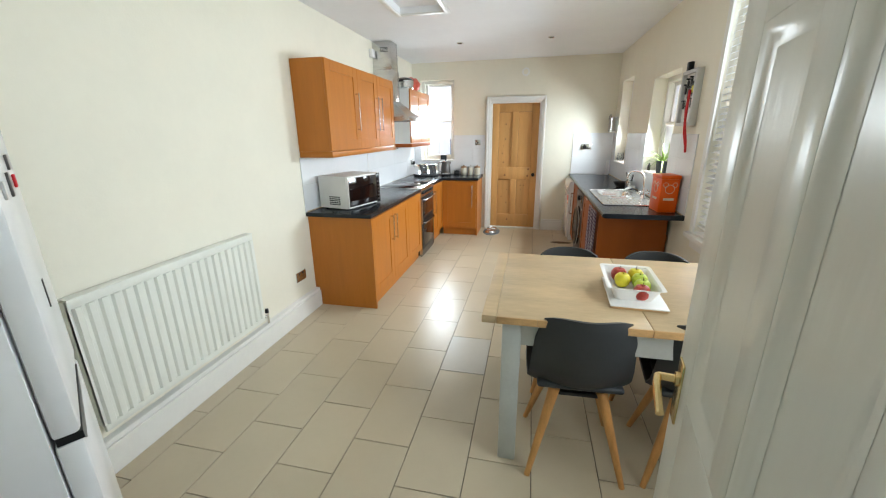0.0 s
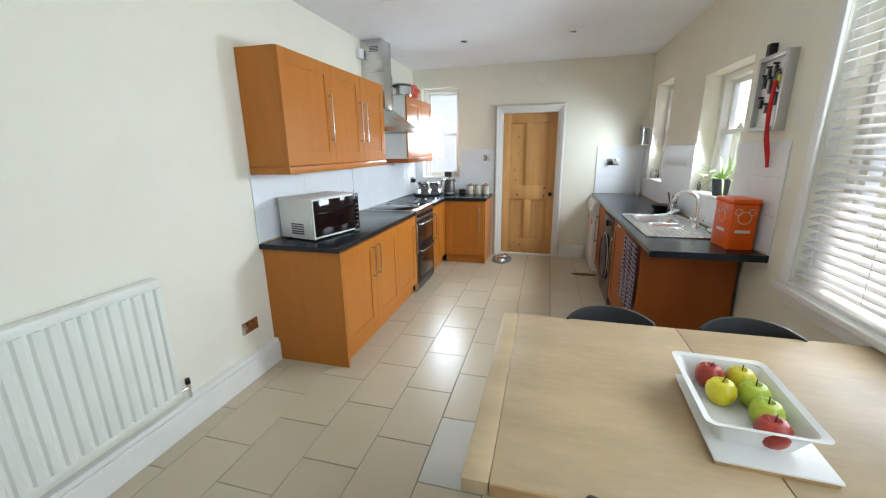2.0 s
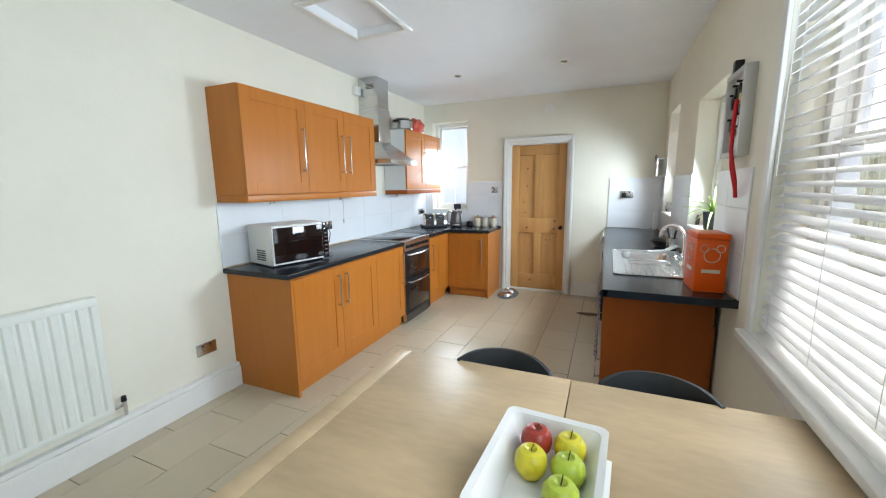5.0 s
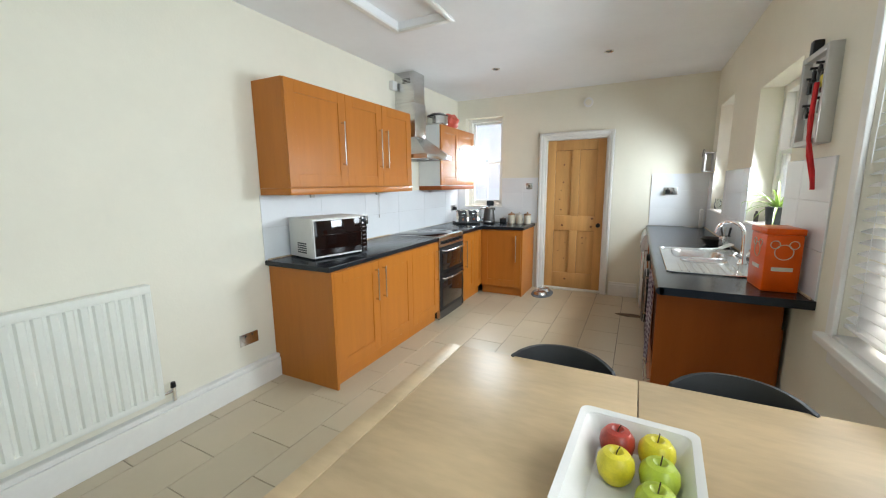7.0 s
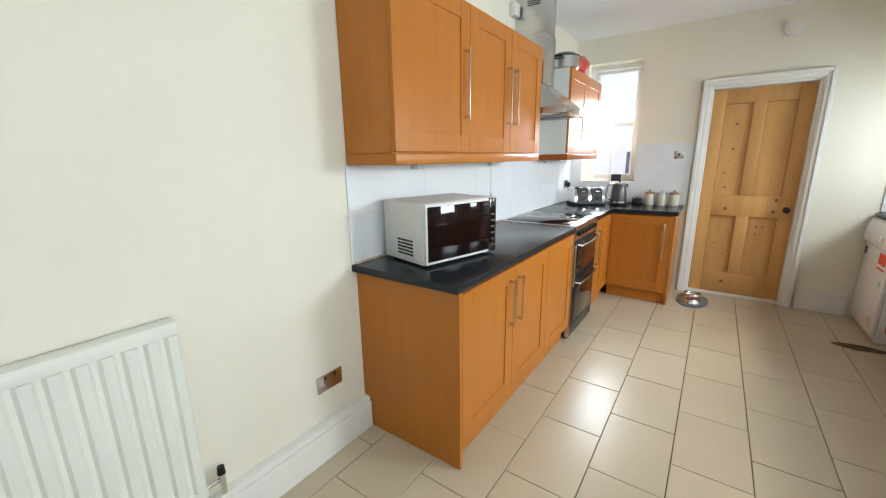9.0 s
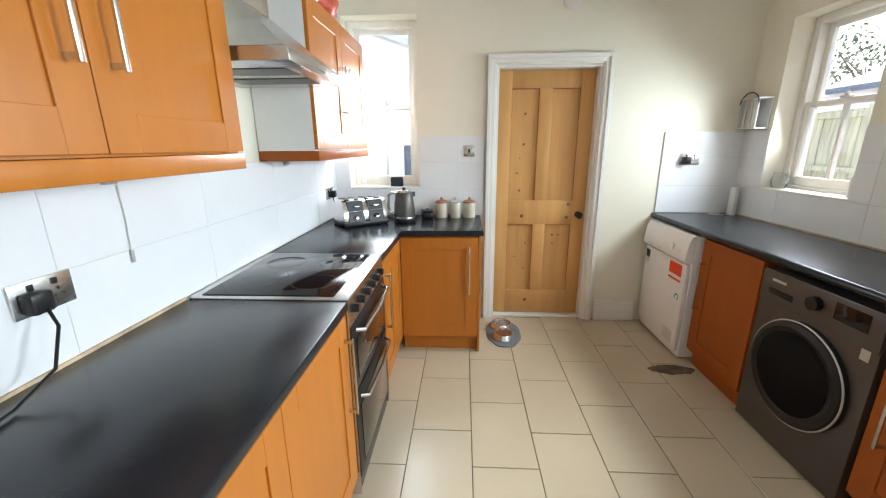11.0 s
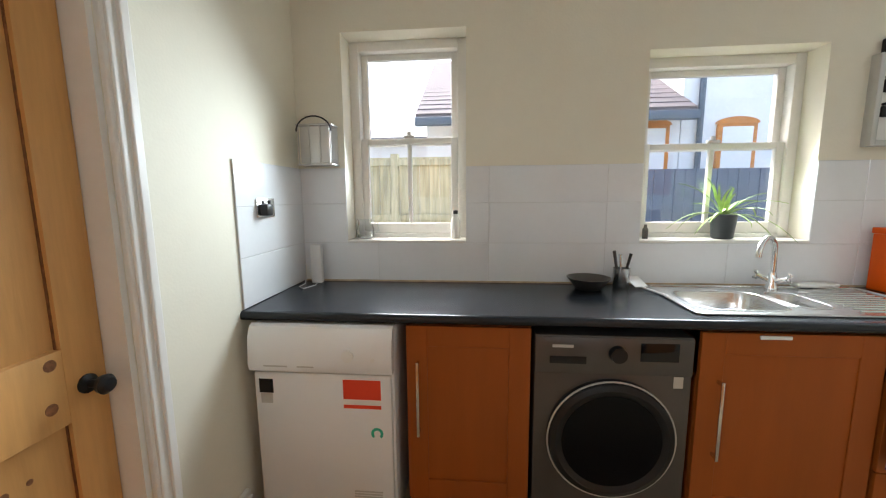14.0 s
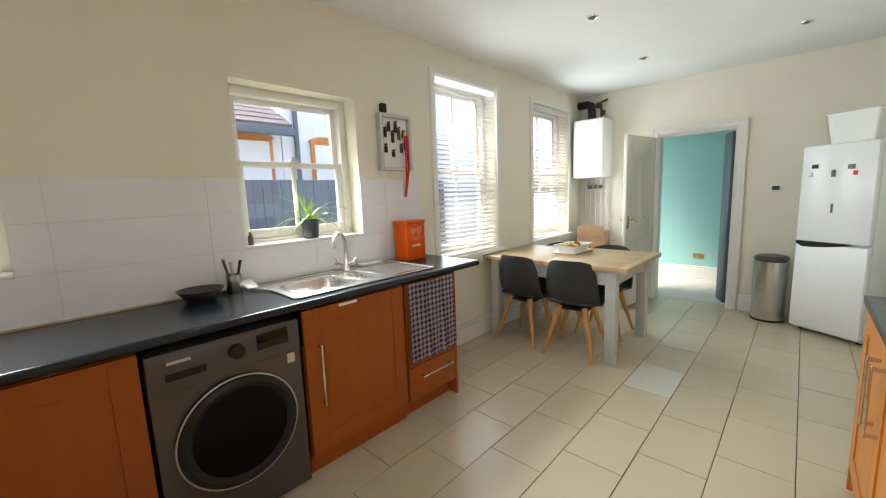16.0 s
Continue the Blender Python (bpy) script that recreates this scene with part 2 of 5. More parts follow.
def cyl(bm, c, r, h, seg=24, axis='z', r2=None, caps=True):
    """A cylinder or cone from the centre of its base, along an axis."""
    turn = {'z': Matrix(), 'x': Matrix.Rotation(radians(90), 4, 'Y'), 'y': Matrix.Rotation(radians(-90), 4, 'X')}[axis]
    m = Matrix.Translation(c) @ turn @ Matrix.Translation((0, 0, h / 2))
    bmesh.ops.create_cone(bm, cap_ends=caps, segments=seg, radius1=r, radius2=r if r2 is None else r2, depth=h, matrix=m)
    return bm


def rod(bm, a, b, r, r2=None, seg=12):
    a, b = Vector(a), Vector(b)
    d = b - a
    m = Matrix.Translation((a + b) / 2) @ d.to_track_quat('Z', 'Y').to_matrix().to_4x4()
    bmesh.ops.create_cone(bm, cap_ends=True, segments=seg, radius1=r, radius2=r if r2 is None else r2, depth=d.length, matrix=m)
    return bm


def tube(bm, pts, r, seg=10):
    """A round bar bent along points."""
    pts = [Vector(p) for p in pts]
    rings = []
    for i, p in enumerate(pts):
        d = (pts[min(i + 1, len(pts) - 1)] - pts[max(i - 1, 0)]).normalized()
        side = d.orthogonal().normalized() if not rings else (rings[-1][1] - d * rings[-1][1].dot(d)).normalized()
        up = d.cross(side)
        ring = [bm.verts.new(p + r * (math.cos(2 * math.pi * k / seg) * side + math.sin(2 * math.pi * k / seg) * up)) for k in range(seg)]
        rings.append((ring, side))
    for (a, _), (b, _) in zip(rings, rings[1:]):
        for k in range(seg):
            bm.faces.new((a[k], a[(k + 1) % seg], b[(k + 1) % seg], b[k]))
    bm.faces.new(rings[0][0][::-1])
    bm.faces.new(rings[-1][0])
    return bm


def lathe(bm, prof, seg=28, c=(0, 0, 0)):
    """A turned body from (radius, height) pairs."""
    rings = []
    for r, z in prof:
        rings.append([bm.verts.new((c[0] + r * math.cos(2 * math.pi * k / seg), c[1] + r * math.sin(2 * math.pi * k / seg), c[2] + z)) for k in range(seg)])
    for a, b in zip(rings, rings[1:]):
        for k in range(seg):
            bm.faces.new((a[k], a[(k + 1) % seg], b[(k + 1) % seg], b[k]))
    bm.faces.new(rings[0][::-1])
    bm.faces.new(rings[-1])
    return bm


def prism(bm, outline, axis, a, b):
    """An outline of 2D points pushed along an axis from a to b."""
    def at(p, v):
        return {'x': (v, p[0], p[1]), 'y': (p[0], v, p[1]), 'z': (p[0], p[1], v)}[axis]
    lo = [bm.verts.new(at(p, a)) for p in outline]
    hi = [bm.verts.new(at(p, b)) for p in outline]
    for k in range(len(outline)):
        j = (k + 1) % len(outline)
        bm.faces.new((lo[k], lo[j], hi[j], hi[k]))
    bm.faces.new(lo[::-1])
    bm.faces.new(hi)
    return bm


def mesh_of(name, bm, mat, smooth=False):
    bmesh.ops.recalc_face_normals(bm, faces=bm.faces)
    me = bpy.data.meshes.new(name)
    bm.to_mesh(me)
    bm.free()
    me.materials.append(mat)
    if smooth:
        me.shade_smooth()
        try:
            me.set_sharp_from_angle(angle=radians(35))
        except AttributeError:
            pass
    return me


def part(name, bm, mat, parent=None, label="", at=None, smooth=True):
    ob = new(name, mesh_of(name, bm, mat, smooth))
    ob.parent = parent
    if at is not None:
        ob.matrix_basis = at
    if label:
        ob["label"] = label
    return ob


def thing(name, label, category, at=(0, 0, 0), rz=0, group="", kind=""):
    ob = new(name)
    ob.empty_display_size = 0.05
    ob.matrix_basis = pose(*at, 0, 0, rz)
    return tagged(ob, label, category, group, kind)


def B():
    return bmesh.new()


def bx(*a, **k):
    return box(B(), *a, **k)


def structure(name, bm, mat, label, category):
    return tagged(part(name, bm, mat, smooth=False), label, category, kind="structure")


# ---- the room's plan ----
XL, XR, YS, YN, ZC = -0.65, 2.51, 1.50, 7.80, 2.645
TH = 0.26
W1 = (6.89, 7.54, 1.148, 2.235)
W2 = (5.195, 6.0, 1.15, 2.09)
W3 = (3.52, 4.40, 0.85, 2.41)
W4 = (1.89, 2.80, 0.85, 2.41)
WB = (-0.52, 0.045, 1.125, 2.39)
ND = (0.645, 1.42, 0.0, 2.035)
SD = (0.76, 1.53, 0.0, 2.02)


def wall_mesh(lo, hi, z1, holes, place):
    """A wall as cells between its openings' edges. holes: (a0, a1, z0, z1); place(a0, a1, z0, z1) gives box bounds."""
    bm = B()
    aa = sorted({lo, hi, *(v for h in holes for v in h[:2])})
    for a0, a1 in zip(aa, aa[1:]):
        gaps = sorted((h[2], h[3]) for h in holes if h[0] <= a0 + 1e-6 and h[1] >= a1 - 1e-6)
        z = 0.0
        for g0, g1 in gaps:
            if g0 > z + 1e-6:
                box(bm, *place(a0, a1, z, g0))
            z = g1
        if z1 > z:
            box(bm, *place(a0, a1, z, z1))
    bmesh.ops.remove_doubles(bm, verts=bm.verts, dist=1e-5)
    return bm


structure("wall_east", wall_mesh(YS - 0.15, YN + TH, ZC, [W1, W2, W3, W4], lambda a, b, c, d: (XR, XR + TH, a, b, c, d)), CREAM, "cream painted plaster wall with four windows", "wall")
structure("wall_north", wall_mesh(XL, XR, ZC, [WB, ND], lambda a, b, c, d: (a, b, YN, YN + TH, c, d)), CREAM, "cream painted plaster wall with a door and window", "wall")
structure("wall_south", wall_mesh(XL, XR, ZC, [SD], lambda a, b, c, d: (a, b, YS - 0.15, YS, c, d)), CREAM, "cream painted plaster wall with a doorway", "wall")
structure("wall_west", bx(XL - 0.2, XL, YS - 0.15, YN + TH, 0, ZC), CREAM, "plain cream painted plaster wall", "wall")
# ceiling with the loft hatch's opening
HX0, HX1, HY0, HY1 = 0.045, 0.465, 4.60, 5.19
bm = B()
for r in ((XL, HX0, YS, YN), (HX1, XR, YS, YN), (HX0, HX1, YS, HY0), (HX0, HX1, HY1, YN)):
    box(bm, *r, ZC, ZC + 0.12)
box(bm, XL - 0.2, XR + TH, YS - 0.15, YN + TH, ZC + 0.125, ZC + 0.2)
structure("ceiling", bm, WHITE_CEIL, "white painted plaster ceiling", "ceiling")
structure("floor", bx(XL, XR, YS - 0.15, YN + 0.2, -0.12, -0.006), GROUT, "beige stone-effect floor tiles with dark joints", "floor")
# hall behind the doorway
structure("hall_wall", bx(-0.6, 2.5, -0.15, 0.0, 0, ZC), AQUA, "aqua painted hall wall", "wall")
structure("hall_floor", bx(-0.6, 2.5, -0.15, YS - 0.15, -0.12, 0.0), CARPET, "pale hall carpet", "floor")
structure("hall_ceiling", bx(-0.6, 2.5, -0.15, YS - 0.15, ZC, ZC + 0.1), WHITE_CEIL, "white hall ceiling", "ceiling")
structure("hall_end_wall_west", bx(-0.7, -0.6, -0.15, YS - 0.15, 0, ZC), AQUA, "aqua painted hall wall", "wall")
# the opening is invented, out of view, to hold the hall's fill lamp
structure("hall_end_wall_east", wall_mesh(-0.15, YS - 0.15, ZC, [(0.2, 1.15, 0.85, 2.15)], lambda a, b, c, d: (2.5, 2.6, a, b, c, d)), AQUA, "aqua painted hall wall with an added unseen opening for light", "wall")
structure("hall_skirting", bx(-0.6, 2.5, 0.0, 0.03, 0, 0.2, bevel=0.008), GLOSS, "tall white gloss skirting board", "skirting")
# a back porch behind the pine door
structure("porch_wall", bx(0.3, 1.75, YN + TH + 0.9, YN + TH + 1.0, 0, 2.3), RENDER, "white rendered porch wall", "wall")


def skirting(x0, x1, y0, y1, h=0.18):
    bm = B()
    box(bm, x0, x1, y0, y1, 0, h - 0.03, bevel=0.003)
    dx, dy = (0.008, 0) if x1 - x0 < y1 - y0 else (0, 0.008)
    if x1 - x0 < y1 - y0:
        box(bm, x0 if x0 < 0 else x0 + dx, x1 - dx if x0 < 0 else x1, y0, y1, h - 0.03, h, bevel=0.006)
    else:
        box(bm, x0, x1, y0 + (dy if y0 > 4 else 0), y1 - (0 if y0 > 4 else dy), h - 0.03, h, bevel=0.006)
    return structure("baseboard", bm, GLOSS, "white gloss moulded skirting board", "skirting")


skirting(XL, XL + 0.055, 2.0, 4.385)
skirting(1.515, 1.85, YN - 0.03, YN)
skirting(-0.2, 0.66, YS, YS + 0.03)
skirting(1.63, XR, YS, YS + 0.03)
skirting(XR - 0.03, XR, YS + 0.03, 4.9)


def architrave(x0, x1, z1, y, s, w=0.085):
    """Moulded door casing round an opening in a wall at y, standing out by s's sign."""
    bm = B()
    for t, d in ((0.0, 0.018), (0.012, 0.026), (w - 0.03, 0.036)):
        a, b = sorted((y, y + s * d))
        box(bm, x0 - w, x0 - t, a, b, 0, z1 + w, bevel=0.004)
        box(bm, x1 + t, x1 + w, a, b, 0, z1 + w, bevel=0.004)
        box(bm, x0 - t, x1 + t, a, b, z1 + t, z1 + w, bevel=0.004)
    # lining of the opening
    a, b = sorted((y - s * 0.001, y - s * 0.145))
    box(bm, x0, x0 + 0.018, a, b, 0, z1)
    box(bm, x1 - 0.018, x1, a, b, 0, z1)
    box(bm, x0 + 0.018, x1 - 0.018, a, b, z1 - 0.018, z1)
    return structure("trim", bm, GLOSS, "white gloss moulded door casing", "door frame")


architrave(ND[0], ND[1], ND[3], YN, -1, 0.072)
architrave(SD[0], SD[1], SD[3], YS, 1)


# ---- pine door in the north wall ----
def pine_door():
    d = thing("door_1", "knotty stripped-pine four-panel door, closed, in white casing", "door", (0.665, YN + 0.075, 0.018), kind="structure")
    w, h = 0.735, 1.995
    st, mun = 0.105, 0.10
    for x0, x1 in ((0, st), (w - st, w)):
        part("stile", bx(x0, x1, 0, 0.04, 0, h, bevel=0.002), PINE, d)
    for z0, z1 in ((0, 0.21), (0.80, 1.0), (h - 0.13, h)):
        part("rail", bx(st, w - st, 0, 0.04, z0, z1, bevel=0.002), PINE, d)
    c = w / 2
    for z0, z1 in ((0.21, 0.80), (1.0, h - 0.13)):
        part("muntin", bx(c - mun / 2, c + mun / 2, 0, 0.04, z0, z1, bevel=0.002), PINE, d)
        for x0, x1 in ((st, c - mun / 2), (c + mun / 2, w - st)):
            p = part("panel", bx(x0, x1, 0.019, 0.03, z0, z1), PINE, d)
            # dark strips at sides and top: joint dirt, with the recess's shade painted in
            bm = B()
            box(bm, x0 - 0.0005, x0 + 0.003, 0.012, 0.0195, z0, z1)
            box(bm, x1 - 0.002, x1 + 0.0005, 0.012, 0.0195, z0, z1)
            box(bm, x0 + 0.003, x1 - 0.002, 0.012, 0.0195, z1 - 0.004, z1 + 0.0005)
            part("crevice", bm, KNOT_SHADE, p, "dark line of dirt and painted recess shade in the panel joint")
            if z0 < 0.5:
                bm = B()
                for k in range(3):
                    cyl(bm, (random.uniform(x0 + .03, x1 - .03), 0.0182, random.uniform(z0 + .05, z1 - .05)), random.uniform(.005, .010), 0.002, 12, 'y')
                part("knots", bm, KNOT_SHADE, p, "dark pine knots")
    bm = B()
    for z in (1.08, 1.22, 1.34, 1.45, 1.68):
        cyl(bm, (0.2 + 0.03 * math.sin(z * 9), 0.0180, z), 0.008 + 0.003 * math.sin(z * 31), 0.003, 12, 'y')
    for x, z in ((0.22, 0.87), (0.59, 0.86), (0.60, 0.97), (0.28, 0.12)):
        cyl(bm, (x, -0.001, z), 0.015, 0.003, 14, 'y')
    part("knots", bm, KNOT_SHADE, d, "dark pine knots")
    k = part("door_knob", lathe(B(), ((0.008, 0), (0.026, 0), (0.026, 0.006), (0.011, 0.012), (0.011, 0.035), (0.024, 0.045), (0.027, 0.058), (0.018, 0.07), (0.004, 0.072)), 20), BLACK, d, "dark bronze round knob", pose(w - 0.055, 0, 0.885, 90))
    return d


pine_door()
structure("threshold", bx(ND[0], ND[1], YN + 0.02, YN + 0.16, -0.006, 0.014, bevel=0.003), GLOSS, "white painted door sill", "door sill")


# ---- open panelled door in the south wall ----
def cream_door():
    d = thing("door_2", "cream gloss four-panel door standing open into the kitchen", "door", (1.545, YS + 0.005, 0.012), 80, kind="structure")
    w, h = 0.70, 1.99
    st, c, hm = 0.115, 0.35, 0.035
    for x0, x1 in ((0, st), (w - st, w)):
        part("stile", bx(x0, x1, -0.04, 0, 0, h, bevel=0.003), DOORPAINT, d)
    for z0, z1 in ((0, 0.22), (0.80, 1.03), (h - 0.265, h)):
        part("rail", bx(st, w - st, -0.04, 0, z0, z1, bevel=0.003), DOORPAINT, d)
    for z0, z1 in ((0.22, 0.80), (1.03, h - 0.265)):
        part("muntin", bx(c - hm, c + hm, -0.04, 0, z0, z1, bevel=0.003), DOORPAINT, d)
        for x0, x1 in ((st, c - hm), (c + hm, w - st)):
            bm = bx(x0, x1, -0.027, -0.013, z0, z1)
            # broad ogee moulding round each panel, on both faces
            for y_top, y_mid, y_low in ((-0.001, -0.009, -0.0125), (-0.039, -0.031, -0.0275)):
                rings = []
                for inset, y in ((0.0, y_top), (0.010, y_top), (0.022, y_mid), (0.040, y_low)):
                    rings.append([bm.verts.new(q) for q in ((x0 + inset, y, z0 + inset), (x1 - inset, y, z0 + inset), (x1 - inset, y, z1 - inset), (x0 + inset, y, z1 - inset))])
                for a, b in zip(rings, rings[1:]):
                    for k in range(4):
                        bm.faces.new((a[k], a[(k + 1) % 4], b[(k + 1) % 4], b[k]))
            part("panel", bm, DOORPAINT, d)
    for s, y in ((1, 0.0), (-1, -0.04)):
        hx = w - 0.045
        pl = part("handle_plate", bx(hx - 0.022, hx + 0.022, min(y, y + s * 0.005), max(y, y + s * 0.005), 0.935, 1.085, bevel=0.002), BRASS, d, "brass lever plate")
        bm = B()
        cyl(bm, (hx, y if s > 0 else y - 0.045, 1.04), 0.009, 0.045, 14, 'y')
        tube(bm, [(hx, y + s * 0.045, 1.04), (hx - 0.03, y + s * 0.05, 1.038), (hx - 0.07, y + s * 0.05, 1.026), (hx - 0.10, y + s * 0.048, 1.012)], 0.0085)
        cyl(bm, (hx, y if s > 0 else y - 0.012, 1.04), 0.016, 0.012, 16, 'y')
        part("lever_handle", bm, BRASS, pl, "brass lever handle")
    return d


cream_door()


# ---- windows ----
def sash_window(name, label, hole, rz_at, width, rail, bars_low=1, bars_up=0):
    """A painted sliding-sash window in local x (width), z (height), y outward; origin at the opening's lower corner."""
    at, rz = rz_at
    d = thing(name, label, "window", at, rz, kind="structure")
    w, h = width, hole[3] - hole[2]
    m = rail - hole[2]
    fy = 0.13
    bm = B()
    box(bm, 0, 0.05, fy, fy + 0.1, 0, h, bevel=0.004)
    box(bm, w - 0.05, w, fy, fy + 0.1, 0, h, bevel=0.004)
    box(bm, 0.05, w - 0.05, fy, fy + 0.1, h - 0.05, h, bevel=0.004)
    box(bm, 0.05, w - 0.05, fy, fy + 0.1, 0, 0.035, bevel=0.004)
    part("window_frame", bm, GLOSS, d)
    for nm, z0, z1, y0, bars, foot in (("lower_sash", 0.035, m + 0.02, fy + 0.015, bars_low, 0.06), ("upper_sash", m - 0.015, h - 0.05, fy + 0.055, bars_up, 0.03)):
        bm, s = B(), 0.038
        box(bm, 0.05, 0.05 + s, y0, y0 + 0.035, z0, z1, bevel=0.004)
        box(bm, w - 0.05 - s, w - 0.05, y0, y0 + 0.035, z0, z1, bevel=0.004)
        box(bm, 0.05 + s, w - 0.05 - s, y0, y0 + 0.035, z0, z0 + foot, bevel=0.004)
        box(bm, 0.05 + s, w - 0.05 - s, y0, y0 + 0.035, z1 - 0.032, z1, bevel=0.004)
        for k in range(bars):
            x = w * (k + 1) / (bars + 1)
            box(bm, x - 0.011, x + 0.011, y0 + 0.004, y0 + 0.031, z0 + foot, z1 - 0.032, bevel=0.003)
        sash = part(nm, bm, GLOSS, d)
        pane = part("pane", bx(0.05 + s - 0.005, w - 0.05 - s + 0.005, y0 + 0.015, y0 + 0.019, z0 + foot - 0.005, z1 - 0.027), CLEAR, sash, smooth=False)
        pane.visible_shadow = False
    bm = B()
    box(bm, w / 2 - 0.03, w / 2 + 0.03, fy + 0.0, fy + 0.03, m + 0.02, m + 0.035, bevel=0.004)
    cyl(bm, (w / 2, fy + 0.015, m + 0.035), 0.012, 0.02, 14)
    part("sash_catch", bm, CONTROL, d, "metal sash catch")
    part("window_sill", bx(0, w, -0.012, fy, -0.001, 0.014, bevel=0.004), GLOSS, d)
    return d


def east(hole):
    return (XR, hole[1], hole[2]), -90


sash_window("window_1", "white painted sash window over the worktop", W1, east(W1), W1[1] - W1[0], 1.70)
sash_window("window_2", "white painted sash window above the sink", W2, east(W2), W2[1] - W2[0], 1.64)
sash_window("window_3", "tall white sash window behind a slatted blind", W3, east(W3), W3[1] - W3[0], 1.62, 1, 1)
sash_window("window_4", "tall white sash window with a part-raised blind", W4, east(W4), W4[1] - W4[0], 1.62, 1, 1)
sash_window("window_5", "white painted sash window beside the wall cupboard", WB, ((WB[0], YN, WB[2]), 0), WB[1] - WB[0], 1.76)


def window_casing(hole):
    a, b, z0, z1 = hole
    bm = B()
    box(bm, XR - 0.018, XR, a - 0.055, a, z0 - 0.06, z1 + 0.05, bevel=0.004)
    box(bm, XR - 0.018, XR, b, b + 0.055, z0 - 0.06, z1 + 0.05, bevel=0.004)
    box(bm, XR - 0.018, XR, a, b, z1, z1 + 0.05, bevel=0.004)
    box(bm, XR - 0.05, XR, a - 0.07, b + 0.07, z0 - 0.035, z0, bevel=0.006)
    box(bm, XR - 0.022, XR, a, b, z0 - 0.10, z0 - 0.035, bevel=0.004)
    return structure("trim", bm, GLOSS, "white gloss window casing and sill board", "window trim")


window_casing(W3)
window_casing(W4)


# ---- kitchen units ----
def bar_handle(bm, x, z0, z1, y=0.0):
    """An upright bar handle standing out toward -y."""
    box(bm, x - 0.006, x + 0.006, y - 0.036, y - 0.028, z0, z1, bevel=0.002)
    for z in (z0 + 0.012, z1 - 0.012):
        box(bm, x - 0.005, x + 0.005, y - 0.03, y, z - 0.006, z + 0.006)
    return bm


def cabinet_door(parent, x0, x1, z0, z1, handle=None, mat=None, t=0.02, name="door"):
    """A shaker door, front at y = 0 to -t. handle: (x, z0, z1)."""
    mat = mat or CHERRY
    r, g = 0.085, 0.0015
    x0, x1, z0, z1 = x0 + g, x1 - g, z0 + g, z1 - g
    door = part(name, bx(x0 + r - 0.002, x1 - r + 0.002, -t + 0.006, -0.001, z0 + r - 0.002, z1 - r + 0.002), mat, parent, smooth=False)
    for b in ((x0, x0 + r), (x1 - r, x1)):
        part("stile", bx(b[0], b[1], -t, 0, z0, z1, bevel=0.0012, seg=1), mat, door)
    for b in ((z0, z0 + r), (z1 - r, z1)):
        part("rail", bx(x0 + r, x1 - r, -t, 0, b[0], b[1], bevel=0.0012, seg=1), mat, door)
    if handle:
        part("handle", bar_handle(B(), *handle, -t), STEEL, door, "brushed steel bar handle")
    return door


def base_unit(label, at, rz, width, doors, depth=0.56, plinth=True, mat=None, height=0.87, inset=0.03, top=0.868):
    """A floor unit: width along x, front at y = 0. doors: (x0, x1, handle)."""
    u = thing("base_cabinet", label, "cabinet", at, rz, "kitchen base units")
    part("body", bx(0.001, width - 0.001, 0.001, depth, 0.10, top), mat or CHERRY, u, smooth=False)
    if plinth:
        part("plinth", bx(0.001, width - 0.001, inset, inset + 0.016, 0.0, 0.10), mat or CHERRY, u, smooth=False)
    for x0, x1, h in doors:
        cabinet_door(u, x0, x1, 0.12, height - 0.012, h, mat)
    return u


XF = -0.055  # front of the west run's carcasses
base_unit("cherry veneer base cabinet with two shaker doors", (XF, 4.412, 0), 90, 1.03, ((0, 0.515, (0.465, 0.54, 0.80)), (0.515, 1.03, (0.565, 0.54, 0.80))))
base_unit("cherry veneer base cabinet beside the cooker", (XF, 5.442, 0), 90, 0.52, ((0, 0.52, (0.48, 0.46, 0.78)),))
tagged(part("end_panel", bx(XL, XF + 0.02, 4.39, 4.411, 0, 0.869, bevel=0.001), CHERRY, smooth=False), "cherry veneer end panel of the base units", "cabinet panel")
base_unit("cherry veneer corner base cabinet", (XF, 6.60, 0), 90, 0.62, ((0, 0.36, (0.06, 0.45, 0.78)), (0.36, 0.62, None)))
base_unit("cherry veneer base cabinet next to the door", (XF + 0.022, 7.22, 0), 0, 0.535, ((0, 0.535, (0.475, 0.46, 0.80)),))
tagged(part("end_panel", bx(0.503, 0.520, 7.205, 7.79, 0, 0.869, bevel=0.001), CHERRY, smooth=False), "cherry veneer end panel beside the pine door", "cabinet panel")


def worktop(name, outline, label):
    bm = prism(B(), outline, 'z', 0.87, 0.908)
    bmesh.ops.bevel(bm, geom=[e for e in bm.edges if abs(e.verts[0].co.z - e.verts[1].co.z) < 1e-6], offset=0.006, segments=2, profile=0.5, affect='EDGES')
    return tagged(part(name, bm, WORKTOP), label, "worktop")


worktop("worktop", ((XL, 4.36), (-0.025, 4.36), (-0.025, 5.965), (XL, 5.965)), "dark slate laminate worktop with rounded front edge")
worktop("worktop", ((XL, 6.595), (-0.025, 6.595), (-0.025, 7.19), (0.535, 7.19), (0.535, YN), (XL, YN)), "dark slate laminate corner worktop with rounded edge")


